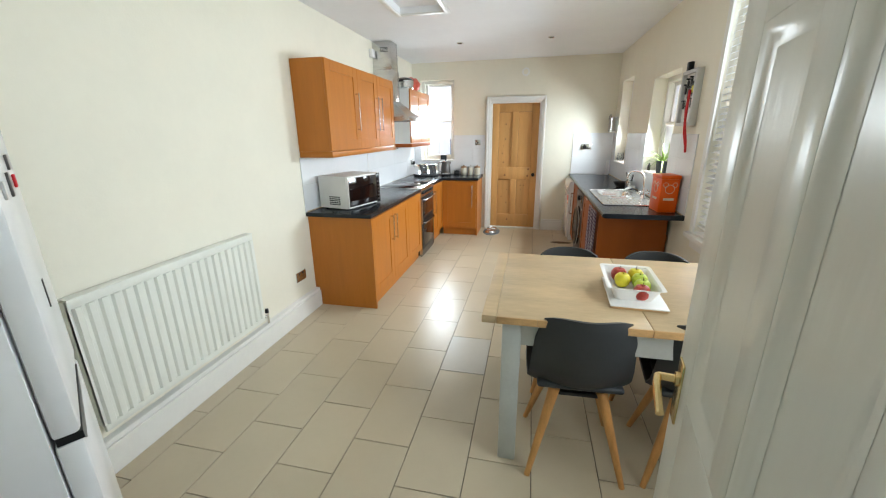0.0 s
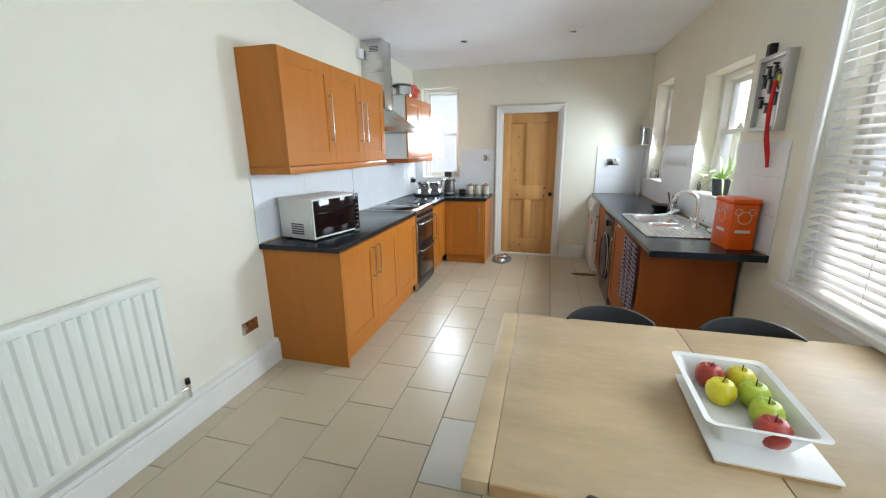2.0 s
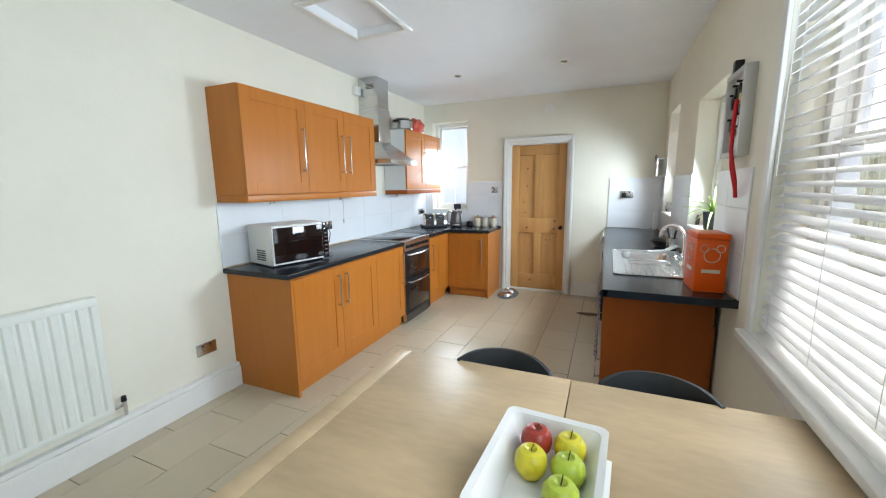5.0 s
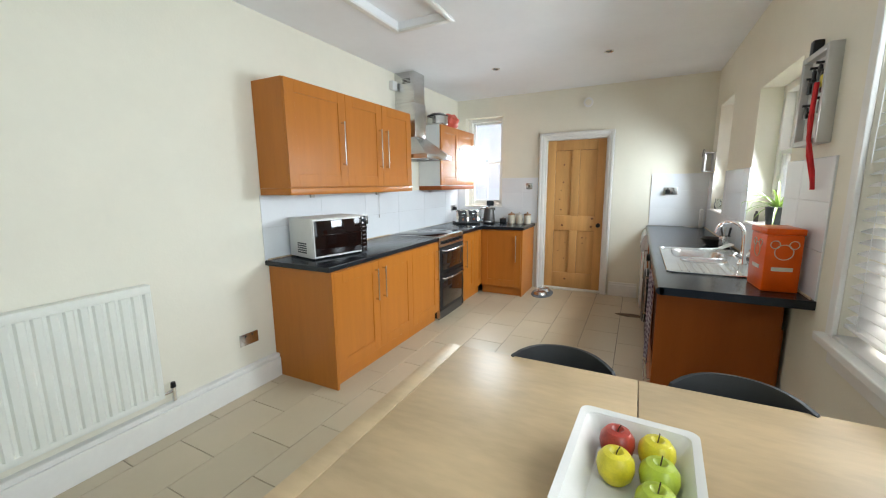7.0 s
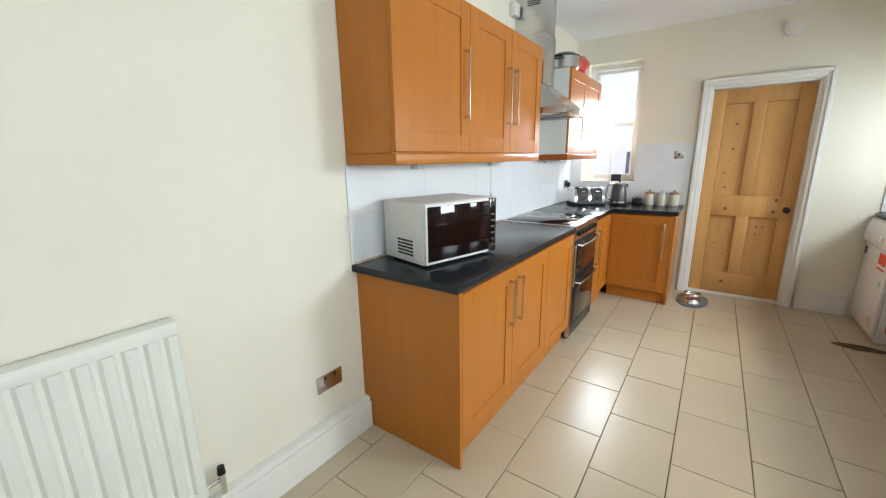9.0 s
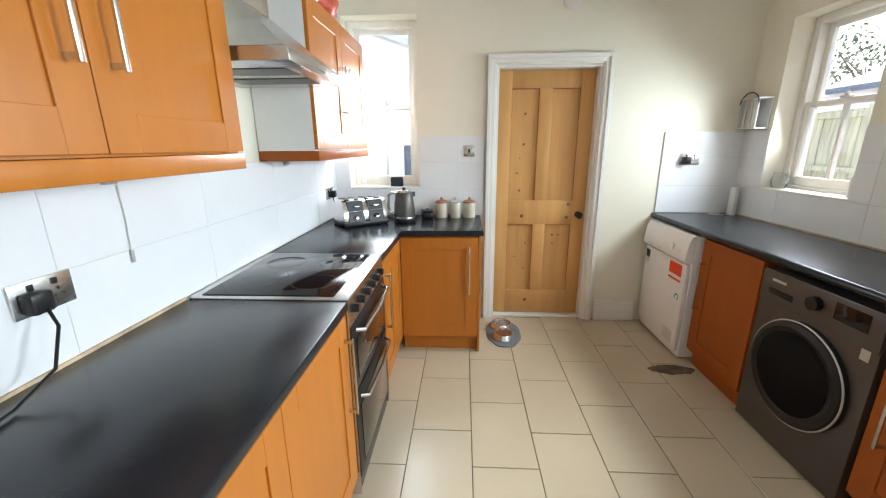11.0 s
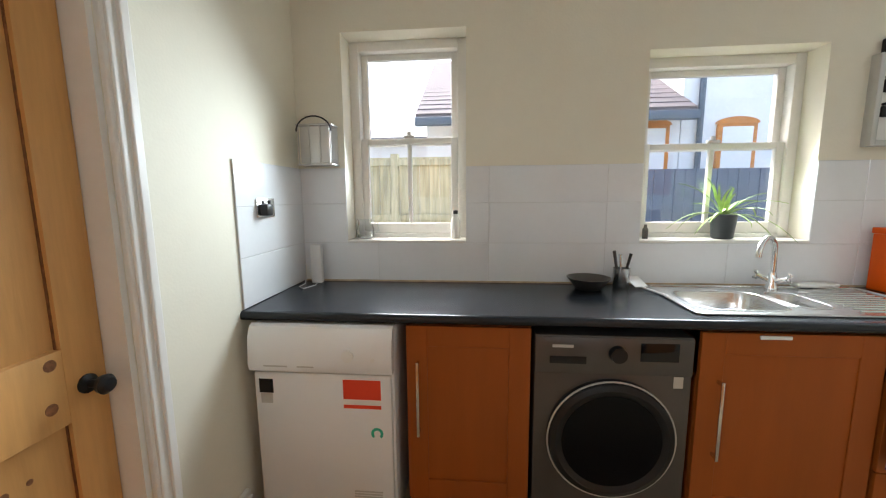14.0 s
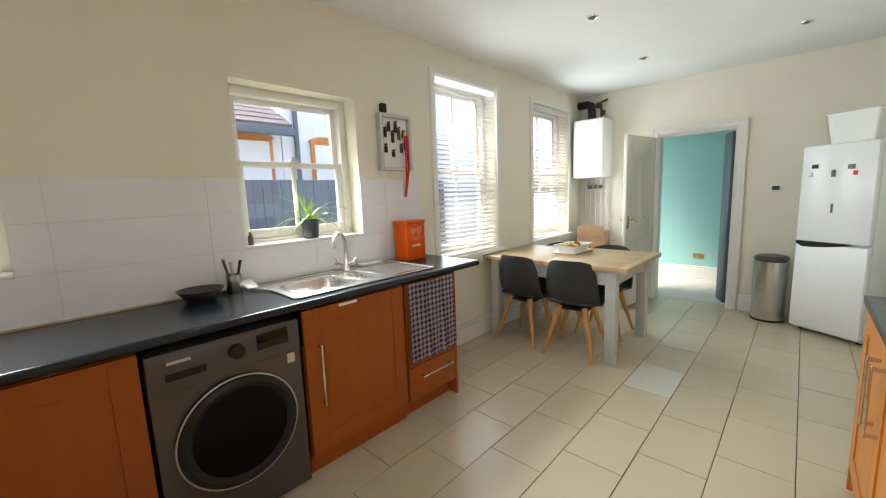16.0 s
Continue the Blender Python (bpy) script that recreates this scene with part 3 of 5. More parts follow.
def wall_unit(label, at, rz, width, height, doors, depth=0.29, side=None):
    u = thing("wall_cabinet", label, "cabinet", at, rz, "wall cupboards")
    part("body", bx(0.0, width, 0.0, depth, 0.05, height), side or CHERRY, u, smooth=False)
    part("light_rail", bx(-0.001, width + 0.001, -0.022, depth, 0.0, 0.049, bevel=0.003), CHERRY_SHADED if side else CHERRY, u)
    for x0, x1, h in doors:
        cabinet_door(u, x0, x1, 0.055, height - 0.002, h)
    return u


wall_unit("cherry veneer triple wall cupboard above the microwave", (-0.355, 4.37, 1.388), 90, 1.59, 0.78,
          ((0, 0.60, (0.545, 0.22, 0.56)), (0.60, 1.09, (1.04, 0.22, 0.56)), (1.09, 1.59, (1.14, 0.22, 0.56))))
wall_unit("cherry wall cupboard with pale sides beside the hood", (-0.355, 6.64, 1.388), 90, 1.02, 0.77,
          ((0, 0.51, (0.465, 0.26, 0.53)), (0.51, 1.02, (0.555, 0.26, 0.53))), side=WHITE_PL)


# ---- cooker ----
def cooker():
    c = thing("cooker", "freestanding steel and black double-oven cooker with ceramic hob", "cooker", (-0.035, 5.972, 0), 90)
    w, dpt = 0.615, 0.60
    part("body", bx(0.0, w, 0.02, dpt, 0.02, 0.895, bevel=0.003), BLACK, c)
    part("hob_frame", bx(-0.002, w + 0.002, -0.01, dpt, 0.895, 0.914, bevel=0.004), STEEL, c, "steel hob surround")
    g = part("hob_glass", bx(0.02, w - 0.02, 0.05, dpt - 0.04, 0.914, 0.918, bevel=0.001), BLACK_GLASS, c, "black ceramic hob")
    for x, y, r in ((0.17, 0.18, 0.09), (0.44, 0.18, 0.07), (0.17, 0.42, 0.07), (0.44, 0.42, 0.09)):
        bm = tube(B(), [(x + r * math.cos(q), y + r * math.sin(q), 0.9176) for q in [2 * math.pi * k / 32 for k in range(33)]], 0.001, 4)
        part("cooking_zone", bm, STEEL_DARK, g, "grey printed ring")
    p = part("control_panel", prism(B(), ((-0.012, 0.80), (0.02, 0.80), (0.02, 0.895), (-0.004, 0.895)), 'x', 0.0, w), STEEL, c)
    for k in range(6):
        part("knob", cyl(B(), (0.08 + k * 0.09, -0.03, 0.845), 0.018, 0.022, 18, 'y'), BLACK, p, "black control knob")
    for z0, z1 in ((0.505, 0.795), (0.10, 0.495)):
        d = part("oven_door", bx(0.005, w - 0.005, -0.012, 0.018, z0, z1, bevel=0.004), BLACK, c)
        part("oven_window", bx(0.06, w - 0.06, -0.016, -0.012, z0 + 0.04, z1 - 0.075, bevel=0.001), OVEN_GLASS, d, "dark oven glass")
        bm = tube(B(), [(0.06, -0.013, z1 - 0.035), (0.075, -0.045, z1 - 0.04), (w / 2, -0.055, z1 - 0.045), (w - 0.075, -0.045, z1 - 0.04), (w - 0.06, -0.013, z1 - 0.035)], 0.008)
        part("oven_handle", bm, STEEL, d, "steel bar handle")
    for x in (-0.0035, w):
        part("side_strip", bx(x, x + 0.0035, -0.008, 0.03, 0.02, 0.89), STEEL, c)
    part("kick_panel", bx(0.01, w - 0.01, 0.005, 0.02, 0.005, 0.095), STEEL_DARK, c)
    return c


cooker()


def cooker_hood():
    h = thing("cooker_hood", "brushed steel chimney cooker hood on the wall", "cooker hood", (XL, 6.275, 1.725))
    w = 0.29
    part("visor", bx(0.0, 0.49, -w, w, 0.0, 0.045, bevel=0.003), STEEL, h)
    bm = B()
    lo = [bm.verts.new(p) for p in ((0.0, -w, 0.045), (0.475, -w, 0.045), (0.475, w, 0.045), (0.0, w, 0.045))]
    hi = [bm.verts.new(p) for p in ((0.0, -0.12, 0.24), (0.25, -0.12, 0.24), (0.25, 0.12, 0.24), (0.0, 0.12, 0.24))]
    for k in range(4):
        bm.faces.new((lo[k], lo[(k + 1) % 4], hi[(k + 1) % 4], hi[k]))
    bm.faces.new(lo[::-1]), bm.faces.new(hi)
    part("canopy", bm, STEEL, h, smooth=False)
    part("chimney", bx(0.0, 0.25, -0.12, 0.12, 0.241, 0.60, bevel=0.002), STEEL, h)
    ch = part("upper_chimney", bx(0.0, 0.243, -0.113, 0.113, 0.60, 0.917, bevel=0.002), STEEL, h)
    bm = B()
    for k in range(4):
        box(bm, 0.10, 0.20, -0.1145, -0.112, 0.80 + k * 0.014, 0.806 + k * 0.014)
    part("vent_slots", bm, BLACK, ch, "dark vent slots")
    for y in (-0.17, 0.04):
        part("grease_filter", bx(0.08, 0.42, y, y + 0.13, -0.003, 0.0), STEEL_DARK, h)
    bm = B()
    for k in range(4):
        cyl(bm, (0.488, -0.04 + k * 0.025, 0.022), 0.006, 0.006, 12, 'x')
    part("buttons", bm, CHROME, h)
    return h


cooker_hood()
j = thing("junction_box", "small white electrical junction box on the wall", "junction box", (XL, 6.10, 2.50))
part("case", bx(0, 0.05, -0.045, 0.045, -0.045, 0.045, bevel=0.006), WHITE_PL, j)

# ---- east run ----
XE = 1.945  # front of the east carcasses
base_unit("shade-darkened cherry base cabinet between dryer and washing machine", (XE, 7.115, 0), -90, 0.50, ((0, 0.50, (0.05, 0.42, 0.74)),), mat=CHERRY_SHADED, height=0.894, top=0.890)
u = base_unit("shade-darkened cherry sink cabinet with one wide door", (XE, 5.985, 0), -90, 0.66, ((0, 0.64, (0.07, 0.38, 0.70)),), mat=CHERRY_SHADED, height=0.894, top=0.70)
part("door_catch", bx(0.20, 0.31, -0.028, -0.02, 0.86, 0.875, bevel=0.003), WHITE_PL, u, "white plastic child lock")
u = thing("base_cabinet", "shade-darkened cherry drawer cabinet beside the sink", "cabinet", (XE, 5.325, 0), -90, "kitchen base units")
part("body", bx(0.001, 0.43, 0.001, 0.55, 0.10, 0.70), CHERRY_SHADED, u, smooth=False)
part("plinth", bx(0.001, 0.42, 0.05, 0.066, 0, 0.10), CHERRY_SHADED, u, smooth=False)
cabinet_door(u, 0.0, 0.43, 0.345, 0.882, None, CHERRY_SHADED)
d = part("drawer_front", bx(0.002, 0.428, -0.02, 0, 0.12, 0.34, bevel=0.0015), CHERRY_SHADED, u)
bm = B()
box(bm, 0.08, 0.38, -0.056, -0.048, 0.262, 0.274, bevel=0.002)
for x in (0.10, 0.36):
    box(bm, x - 0.006, x + 0.006, -0.05, -0.02, 0.263, 0.273)
part("handle", bm, STEEL, d, "brushed steel bar handle")
tagged(part("end_panel", bx(XE - 0.02, XR - 0.031, 4.872, 4.892, 0, 0.891, bevel=0.001), CHERRY_SHADED, smooth=False), "shade-darkened cherry veneer end panel of the sink units", "cabinet panel")

# worktop with a sink cut-out
ZE = 0.932
SX0, SX1, SY0, SY1 = 1.99, 2.435, 5.03, 5.965
hole = ((SX0, SY0), (SX0, SY1), (SX1, SY1), (SX1, SY0), (SX0, SY0))
outer = ((1.92, 4.62), (XR, 4.62), (XR, YN), (1.92, YN))
tagged(part("worktop", prism(B(), ((1.92, SY0), *hole, (1.92, SY0 - 0.0001), *outer), 'z', ZE - 0.04, ZE), WORKTOP, smooth=False), "long dark slate laminate worktop with inset sink", "worktop")
tagged(part("worktop_edge", tube(B(), [(1.921, 4.62, ZE - 0.02), (1.921, 6.2, ZE - 0.02), (1.921, YN, ZE - 0.02)], 0.0198, 14), WORKTOP), "rounded front edge of the slate worktop", "worktop edge")


def rounded(x0, x1, y0, y1, r, n=6):
    """Corner points of a rounded rectangle, anticlockwise."""
    out = []
    for cx, cy, a0 in ((x1 - r, y1 - r, 0), (x0 + r, y1 - r, 90), (x0 + r, y0 + r, 180), (x1 - r, y0 + r, 270)):
        for k in range(n + 1):
            a = radians(a0 + 90 * k / n)
            out.append((cx + r * math.cos(a), cy + r * math.sin(a)))
    return out


def loft(bm, rings):
    """Joins rings of equal length with quads; returns the vertex rings."""
    vv = [[bm.verts.new(p) for p in ring] for ring in rings]
    for a, b in zip(vv, vv[1:]):
        for k in range(len(a)):
            bm.faces.new((a[k], a[(k + 1) % len(a)], b[(k + 1) % len(b)], b[k]))
    return vv


def sink():
    s = thing("sink", "stainless one-and-a-half bowl sink with drainer", "sink", (SX0, SY0, ZE))
    W, L = SX1 - SX0, SY1 - SY0
    bowls = ((0.045, 0.365, 0.53, 0.895), (0.085, 0.35, 0.355, 0.495))
    # deck: square cells outside the bowls' bounds, then corner fillets
    bm = B()
    xs = sorted({-0.012, W + 0.012, *(v for b in bowls for v in b[:2])})
    ys = sorted({-0.012, L + 0.012, *(v for b in bowls for v in b[2:])})
    for a, b in zip(xs, xs[1:]):
        for c, d in zip(ys, ys[1:]):
            if not any(q[0] <= a + 1e-6 and q[1] >= b - 1e-6 and q[2] <= c + 1e-6 and q[3] >= d - 1e-6 for q in bowls):
                box(bm, a, b, c, d, 0.0005, 0.004)
    bmesh.ops.remove_doubles(bm, verts=bm.verts, dist=1e-5)
    deck = part("deck", bm, STEEL, s)
    rim = rounded(-0.014, W + 0.014, -0.014, L + 0.014, 0.03)
    part("rim", tube(B(), [(x, y, 0.005) for x, y in rim + rim[:1]], 0.006, 8), STEEL, deck)
    for b, dp, r in zip(bowls, (0.16, 0.10), (0.085, 0.06)):
        bm, n = B(), 6
        square = []
        for cx, cy in ((b[1], b[3]), (b[0], b[3]), (b[0], b[2]), (b[1], b[2])):
            square += [(cx, cy, 0.004)] * (n + 1)
        edge = rounded(*b, r, n)
        for k, p in enumerate(square):
            q0, q1 = edge[k], edge[(k + 1) % len(edge)]
            if (k + 1) % (n + 1):
                bm.faces.new([bm.verts.new(v) for v in (p, (*q0, 0.004), (*q1, 0.004))])
        rings = [[(x, y, 0.004) for x, y in edge]]
        for inset, z in ((0.004, -0.004), (0.012, -dp * 0.55), (0.022, -dp * 0.88), (0.05, -dp)):
            rings.append([(x, y, z) for x, y in rounded(b[0] + inset, b[1] - inset, b[2] + inset, b[3] - inset, max(0.02, r - inset * 0.5), n)])
        vv = loft(bm, rings)
        bm.faces.new(vv[-1])
        bowl = part("bowl", bm, STEEL, s)
        part("bowl_rim", tube(B(), [(x, y, 0.0045) for x, y in edge + edge[:1]], 0.0035, 8), STEEL, bowl)
        part("waste", cyl(B(), ((b[0] + b[1]) / 2, (b[2] + b[3]) / 2, -dp + 0.001), 0.03, 0.004, 20), CHROME, bowl)
    bm = B()
    for k in range(9):
        rod(bm, (0.06 + k * 0.036, 0.03, 0.005), (0.06 + k * 0.036, 0.31, 0.0045), 0.004, seg=8)
    part("drainer_ribs", bm, STEEL, s)
    return s


sink()
c = thing("cup", "small white cup standing in the sink bowl", "cup", (2.19, 5.74, ZE - 0.157))
part("body", lathe(B(), ((0.025, 0), (0.036, 0.002), (0.042, 0.08), (0.039, 0.08), (0.034, 0.01)), 20), PLATE, c)


def tap():
    t = thing("mixer_tap", "chrome swan-neck kitchen mixer tap", "tap", (2.40, 5.42, ZE + 0.004), -52)
    part("base", lathe(B(), ((0.026, 0), (0.026, 0.012), (0.018, 0.03), (0.018, 0.07), (0.014, 0.085)), 20), CHROME, t)
    pts = [(0, 0, 0.07), (0, 0, 0.13), (-0.004, 0, 0.17)] + [(-0.10 + 0.096 * math.cos(a), 0.0, 0.185 + 0.075 * math.sin(a)) for a in [k * math.pi / 10 for k in range(1, 10)]] + [(-0.20, 0, 0.175)]
    part("spout", tube(B(), pts, 0.0125, 12), CHROME, t)
    for s in (-1, 1):
        bm = rod(B(), (0, s * 0.012, 0.045), (0, s * 0.058, 0.062), 0.012)
        for k in range(4):
            a = k * math.pi / 2 + 0.5
            rod(bm, (0, s * 0.062, 0.064), (0.026 * math.cos(a), s * 0.066, 0.064 + 0.026 * math.sin(a)), 0.006, seg=8)
        part("tap_handle", bm, CHROME, t, "chrome cross-head handle")
    return t


tap()


# ---- washing machine and dryer ----
def washing_machine():
    m = thing("washing_machine", "grey metal front-loading washing machine with black door", "washing machine", (1.925, 6.605, 0), -90)
    part("body", bx(0.004, 0.596, 0.0, 0.56, 0.015, 0.858, bevel=0.006), STEEL_DARK, m)
    d = part("door", B() and lathe(B(), ((0.19, 0.0), (0.245, 0.0), (0.245, 0.02), (0.235, 0.035), (0.215, 0.042), (0.195, 0.036), (0.188, 0.03), (0.188, 0.0)), 48), BLACK, m, "round black door", pose(0.30, 0.0, 0.44, 90))
    part("door_glass", lathe(B(), ((0.19, 0.034), (0.175, 0.026), (0.15, 0.006), (0.12, -0.012), (0.07, -0.02), (0.01, -0.022)), 40), DRUM_GLASS, d, "dark concave glass")
    bm = B()
    tube(bm, [(0.243 * math.cos(a), 0.243 * math.sin(a), 0.024) for a in [2 * math.pi * k / 48 for k in range(49)]], 0.004, 8)
    part("chrome_ring", bm, CONTROL, d, "thin chrome ring")
    p = part("control_panel", bx(0.006, 0.594, -0.006, 0.0, 0.705, 0.852, bevel=0.002), STEEL_DARK, m)
    part("drawer_slot", bx(0.06, 0.20, -0.0085, -0.006, 0.745, 0.775, bevel=0.001), BLACK, p)
    part("dial", cyl(B(), (0.315, -0.03, 0.79), 0.03, 0.024, 28, 'y', r2=0.033), BLACK, p, "black programme dial")
    part("display", bx(0.40, 0.54, -0.009, -0.006, 0.762, 0.835, bevel=0.001), BLACK_GLASS, p)
    part("nameplate", bx(0.07, 0.15, -0.0075, -0.006, 0.81, 0.822), CONTROL, p)
    part("sticker", bx(0.53, 0.565, -0.0015, 0.0, 0.655, 0.70), CONTROL, m, "small grey label")
    for x in (0.06, 0.54):
        for y in (0.06, 0.5):
            part("foot", cyl(B(), (x, y, 0), 0.022, 0.016, 14), BLACK, m)
    return m


washing_machine()


def dryer():
    m = thing("tumble_dryer", "white tumble dryer with red and green stickers", "tumble dryer", (1.872, 7.755, 0), -90)
    W = 0.60
    part("body", bx(0.004, W - 0.004, 0.03, 0.58, 0.01, 0.884, bevel=0.008), WHITE_EN, m)
    part("door", bx(0.012, W - 0.012, 0.0, 0.03, 0.05, 0.69, bevel=0.012), WHITE_EN, m)
    bm = prism(B(), ((0.03, 0.70), (-0.012, 0.70), (-0.02, 0.73), (-0.010, 0.835), (0.010, 0.880), (0.03, 0.888)), 'x', 0.004, W - 0.004)
    p = part("control_panel", bm, WHITE_EN, m)
    part("drawer_grip", bx(0.07, 0.17, -0.0195, -0.012, 0.722, 0.733), CONTROL, p)
    part("nameplate", bx(0.21, 0.28, -0.0195, -0.012, 0.722, 0.729), CONTROL, p)
    part("dial", cyl(B(), (0.42, -0.025, 0.775), 0.024, 0.015, 22, 'y'), WHITE_PL, p)
    part("power_button", cyl(B(), (0.52, -0.02, 0.76), 0.008, 0.01, 12, 'y'), WHITE_PL, p)
    s = part("sticker", bx(0.39, 0.545, -0.0012, 0.0, 0.585, 0.668), RED_STICKER, m, "red energy sticker")
    part("sticker_band", bx(0.39, 0.545, -0.0012, 0.0, 0.562, 0.584), PLATE, s, "white strip")
    part("sticker_band", bx(0.39, 0.545, -0.0012, 0.0, 0.546, 0.561), RED_STICKER, s)
    bm = B()
    for k in range(10):
        a0, a1 = radians(-50 + k * 28), radians(-50 + (k + 1) * 28)
        q = [(0.525 + r * math.cos(a), -0.0012, 0.44 + r * math.sin(a)) for r, a in ((0.026, a0), (0.026, a1), (0.014, a1), (0.014, a0))]
        bm.faces.new([bm.verts.new(v) for v in q])
    part("sticker", bm, GREEN_STICKER, m, "green ring sticker")
    s = part("sticker", bx(0.035, 0.095, -0.0012, 0.0, 0.60, 0.66), BLACK, m, "black information label")
    part("sticker_band", bx(0.04, 0.09, -0.0012, 0.0, 0.555, 0.597), CONTROL, s)
    bm = B()
    for k in range(7):
        box(bm, 0.42, 0.54, -0.001, 0.002, 0.10 + k * 0.012, 0.106 + k * 0.012)
    part("vent_slots", bm, CONTROL, m)
    return m


dryer()


# ---- wall tiles ----
def tile_area(name, label, lo, hi, z0, z1, holes, place, w=0.60, h=0.2, t=0.008, shift=0.0):
    """Large glazed tiles on one wall, cut round the openings. place(a0, a1, z0, z1, t) gives box bounds."""
    root = thing(name, label, "wall tiles", kind="structure")
    part("grout", wall_cells(lo, hi, z0, z1, holes, lambda a, b, c, d: place(a, b, c, d, t - 0.0025)), TILE_GROUT, root, smooth=False)
    z = z0
    row = 0
    while z < z1 - 0.02:
        ze = min(z + h, z1)
        a = lo - shift
        while a < hi - 0.01:
            b = min(a + w, hi)
            rects = [(max(a, lo), b, z, ze)]
            for ho in holes:
                nxt = []
                for r in rects:
                    if r[1] <= ho[0] or r[0] >= ho[1] or r[3] <= ho[2] or r[2] >= ho[3]:
                        nxt.append(r)
                        continue
                    if r[0] < ho[0]:
                        nxt.append((r[0], ho[0], r[2], r[3]))
                    if r[1] > ho[1]:
                        nxt.append((ho[1], r[1], r[2], r[3]))
                    m0, m1 = max(r[0], ho[0]), min(r[1], ho[1])
                    if r[2] < ho[2]:
                        nxt.append((m0, m1, r[2], ho[2]))
                    if r[3] > ho[3]:
                        nxt.append((m0, m1, ho[3], r[3]))
                rects = nxt
            for r in rects:
                if r[1] - r[0] > 0.012 and r[3] - r[2] > 0.012:
                    g = 0.001
                    part("tile", bx(*place(r[0] + g, r[1] - g, r[2] + g, r[3] - g, t), bevel=0.0012, seg=1), TILE_WALL, root)
            a += w
        z += h
        row += 1
    return root


def wall_cells(lo, hi, z0, z1, holes, place):
    bm = B()
    aa = sorted({lo, hi, *(min(max(v, lo), hi) for h in holes for v in h[:2])})
    for a0, a1 in zip(aa, aa[1:]):
        z = z0
        for g0, g1 in sorted((h[2], h[3]) for h in holes if h[0] <= a0 + 1e-6 and h[1] >= a1 - 1e-6):
            if g0 > z + 1e-6:
                box(bm, *place(a0, a1, z, min(g0, z1)))
            z = g1
        if z1 > z:
            box(bm, *place(a0, a1, z, z1))
    return bm


tile_area("wall_tiles_east", "large glossy white wall tiles above the sink worktop", 4.62, YN - 0.009, 0.934, 1.55, [W1, W2], lambda a, b, c, d, t: (XR - t, XR, a, b, c, d), shift=0.25, h=0.2125)
tile_area("wall_tiles_west", "large glossy white wall tiles above the cooker", 4.36, YN - 0.009, 0.912, 1.386, [], lambda a, b, c, d, t: (XL, XL + t, a, b, c, d), h=0.237)
tile_area("wall_tiles_north", "large glossy white wall tiles round the window", XL, ND[0] - 0.087, 0.912, 1.535, [WB], lambda a, b, c, d, t: (a, b, YN - t, YN, c, d), h=0.208, w=0.5)
tile_area("wall_tiles_corner", "white wall tiles above the dryer", 1.925, XR, 0.934, 1.55, [], lambda a, b, c, d, t: (a, b, YN - t, YN, c, d), h=0.2125, w=0.6)
bm = B()
box(bm, XR - 0.016, XR - 0.008, 4.65, YN - 0.01, ZE, ZE + 0.008)
structure("trim_1", bm, SEALANT, "stained sealant line behind the worktop", "sealant")
bm = B()
box(bm, XL + 0.008, XL + 0.017, 4.38, 5.96, 0.908, 0.917)
structure("trim_2", bm, SEALANT, "stained sealant line behind the worktop", "sealant")


# ---- radiator ----
def radiator():
    r = thing("radiator", "cream enamel panel radiator under its shelf line", "radiator", (XL, 2.42, 0.24))
    L, H, d = 1.15, 0.68, 0.075
    bm, n, per = B(), 21, None
    per = L / n
    outline = []
    for k in range(n):
        y = k * per
        outline += [(y, d - 0.012), (y + per * 0.22, d - 0.012), (y + per * 0.38, d), (y + per * 0.84, d)]
    outline += [(L, d - 0.012), (L, d - 0.024), (0, d - 0.024)]
    lo = [bm.verts.new((x, y, 0.035)) for y, x in outline]
    hi = [bm.verts.new((x, y, H - 0.045)) for y, x in outline]
    for k in range(len(outline)):
        j = (k + 1) % len(outline)
        bm.faces.new((lo[k], lo[j], hi[j], hi[k]))
    bm.faces.new(lo), bm.faces.new(hi[::-1])
    part("front_panel", bm, RADIATOR, r, smooth=False)
    part("top_rail", bx(d - 0.026, d - 0.006, 0, L, H - 0.046, H - 0.005, bevel=0.005), RADIATOR, r)
    part("bottom_rail", bx(d - 0.026, d - 0.006, 0, L, 0.0, 0.036, bevel=0.005), RADIATOR, r)
    part("top_grille", bx(0.012, d - 0.004, 0, L, H - 0.006, H, bevel=0.002), RADIATOR, r)
    part("back_panel", bx(0.012, 0.03, 0.02, L - 0.02, 0.0, H - 0.01), RADIATOR, r)
    for y in (0.0, L - 0.003):
        part("side_cover", bx(0.012, d - 0.01, y, y + 0.003, 0.03, H - 0.01), RADIATOR, r)
    for y in (0.25, L - 0.25):
        part("bracket", bx(0, 0.014, y, y + 0.03, 0.05, H - 0.1), RADIATOR, r)
    v = part("valve", cyl(B(), (0.04, L + 0.06, -0.05), 0.012, 0.09, 14), CHROME, r, "chrome radiator valve")
    part("valve_cap", cyl(B(), (0.04, L + 0.06, 0.035), 0.015, 0.03, 14, r2=0.012), BLACK, v, "dark valve cap")
    part("tail", cyl(B(), (0.04, L, 0.012), 0.009, 0.06, 12, 'y'), CHROME, v)
    part("pipe", cyl(B(), (0.04, L + 0.06, -0.055), 0.008, 0.03, 12), GLOSS, v)
    return r


radiator()


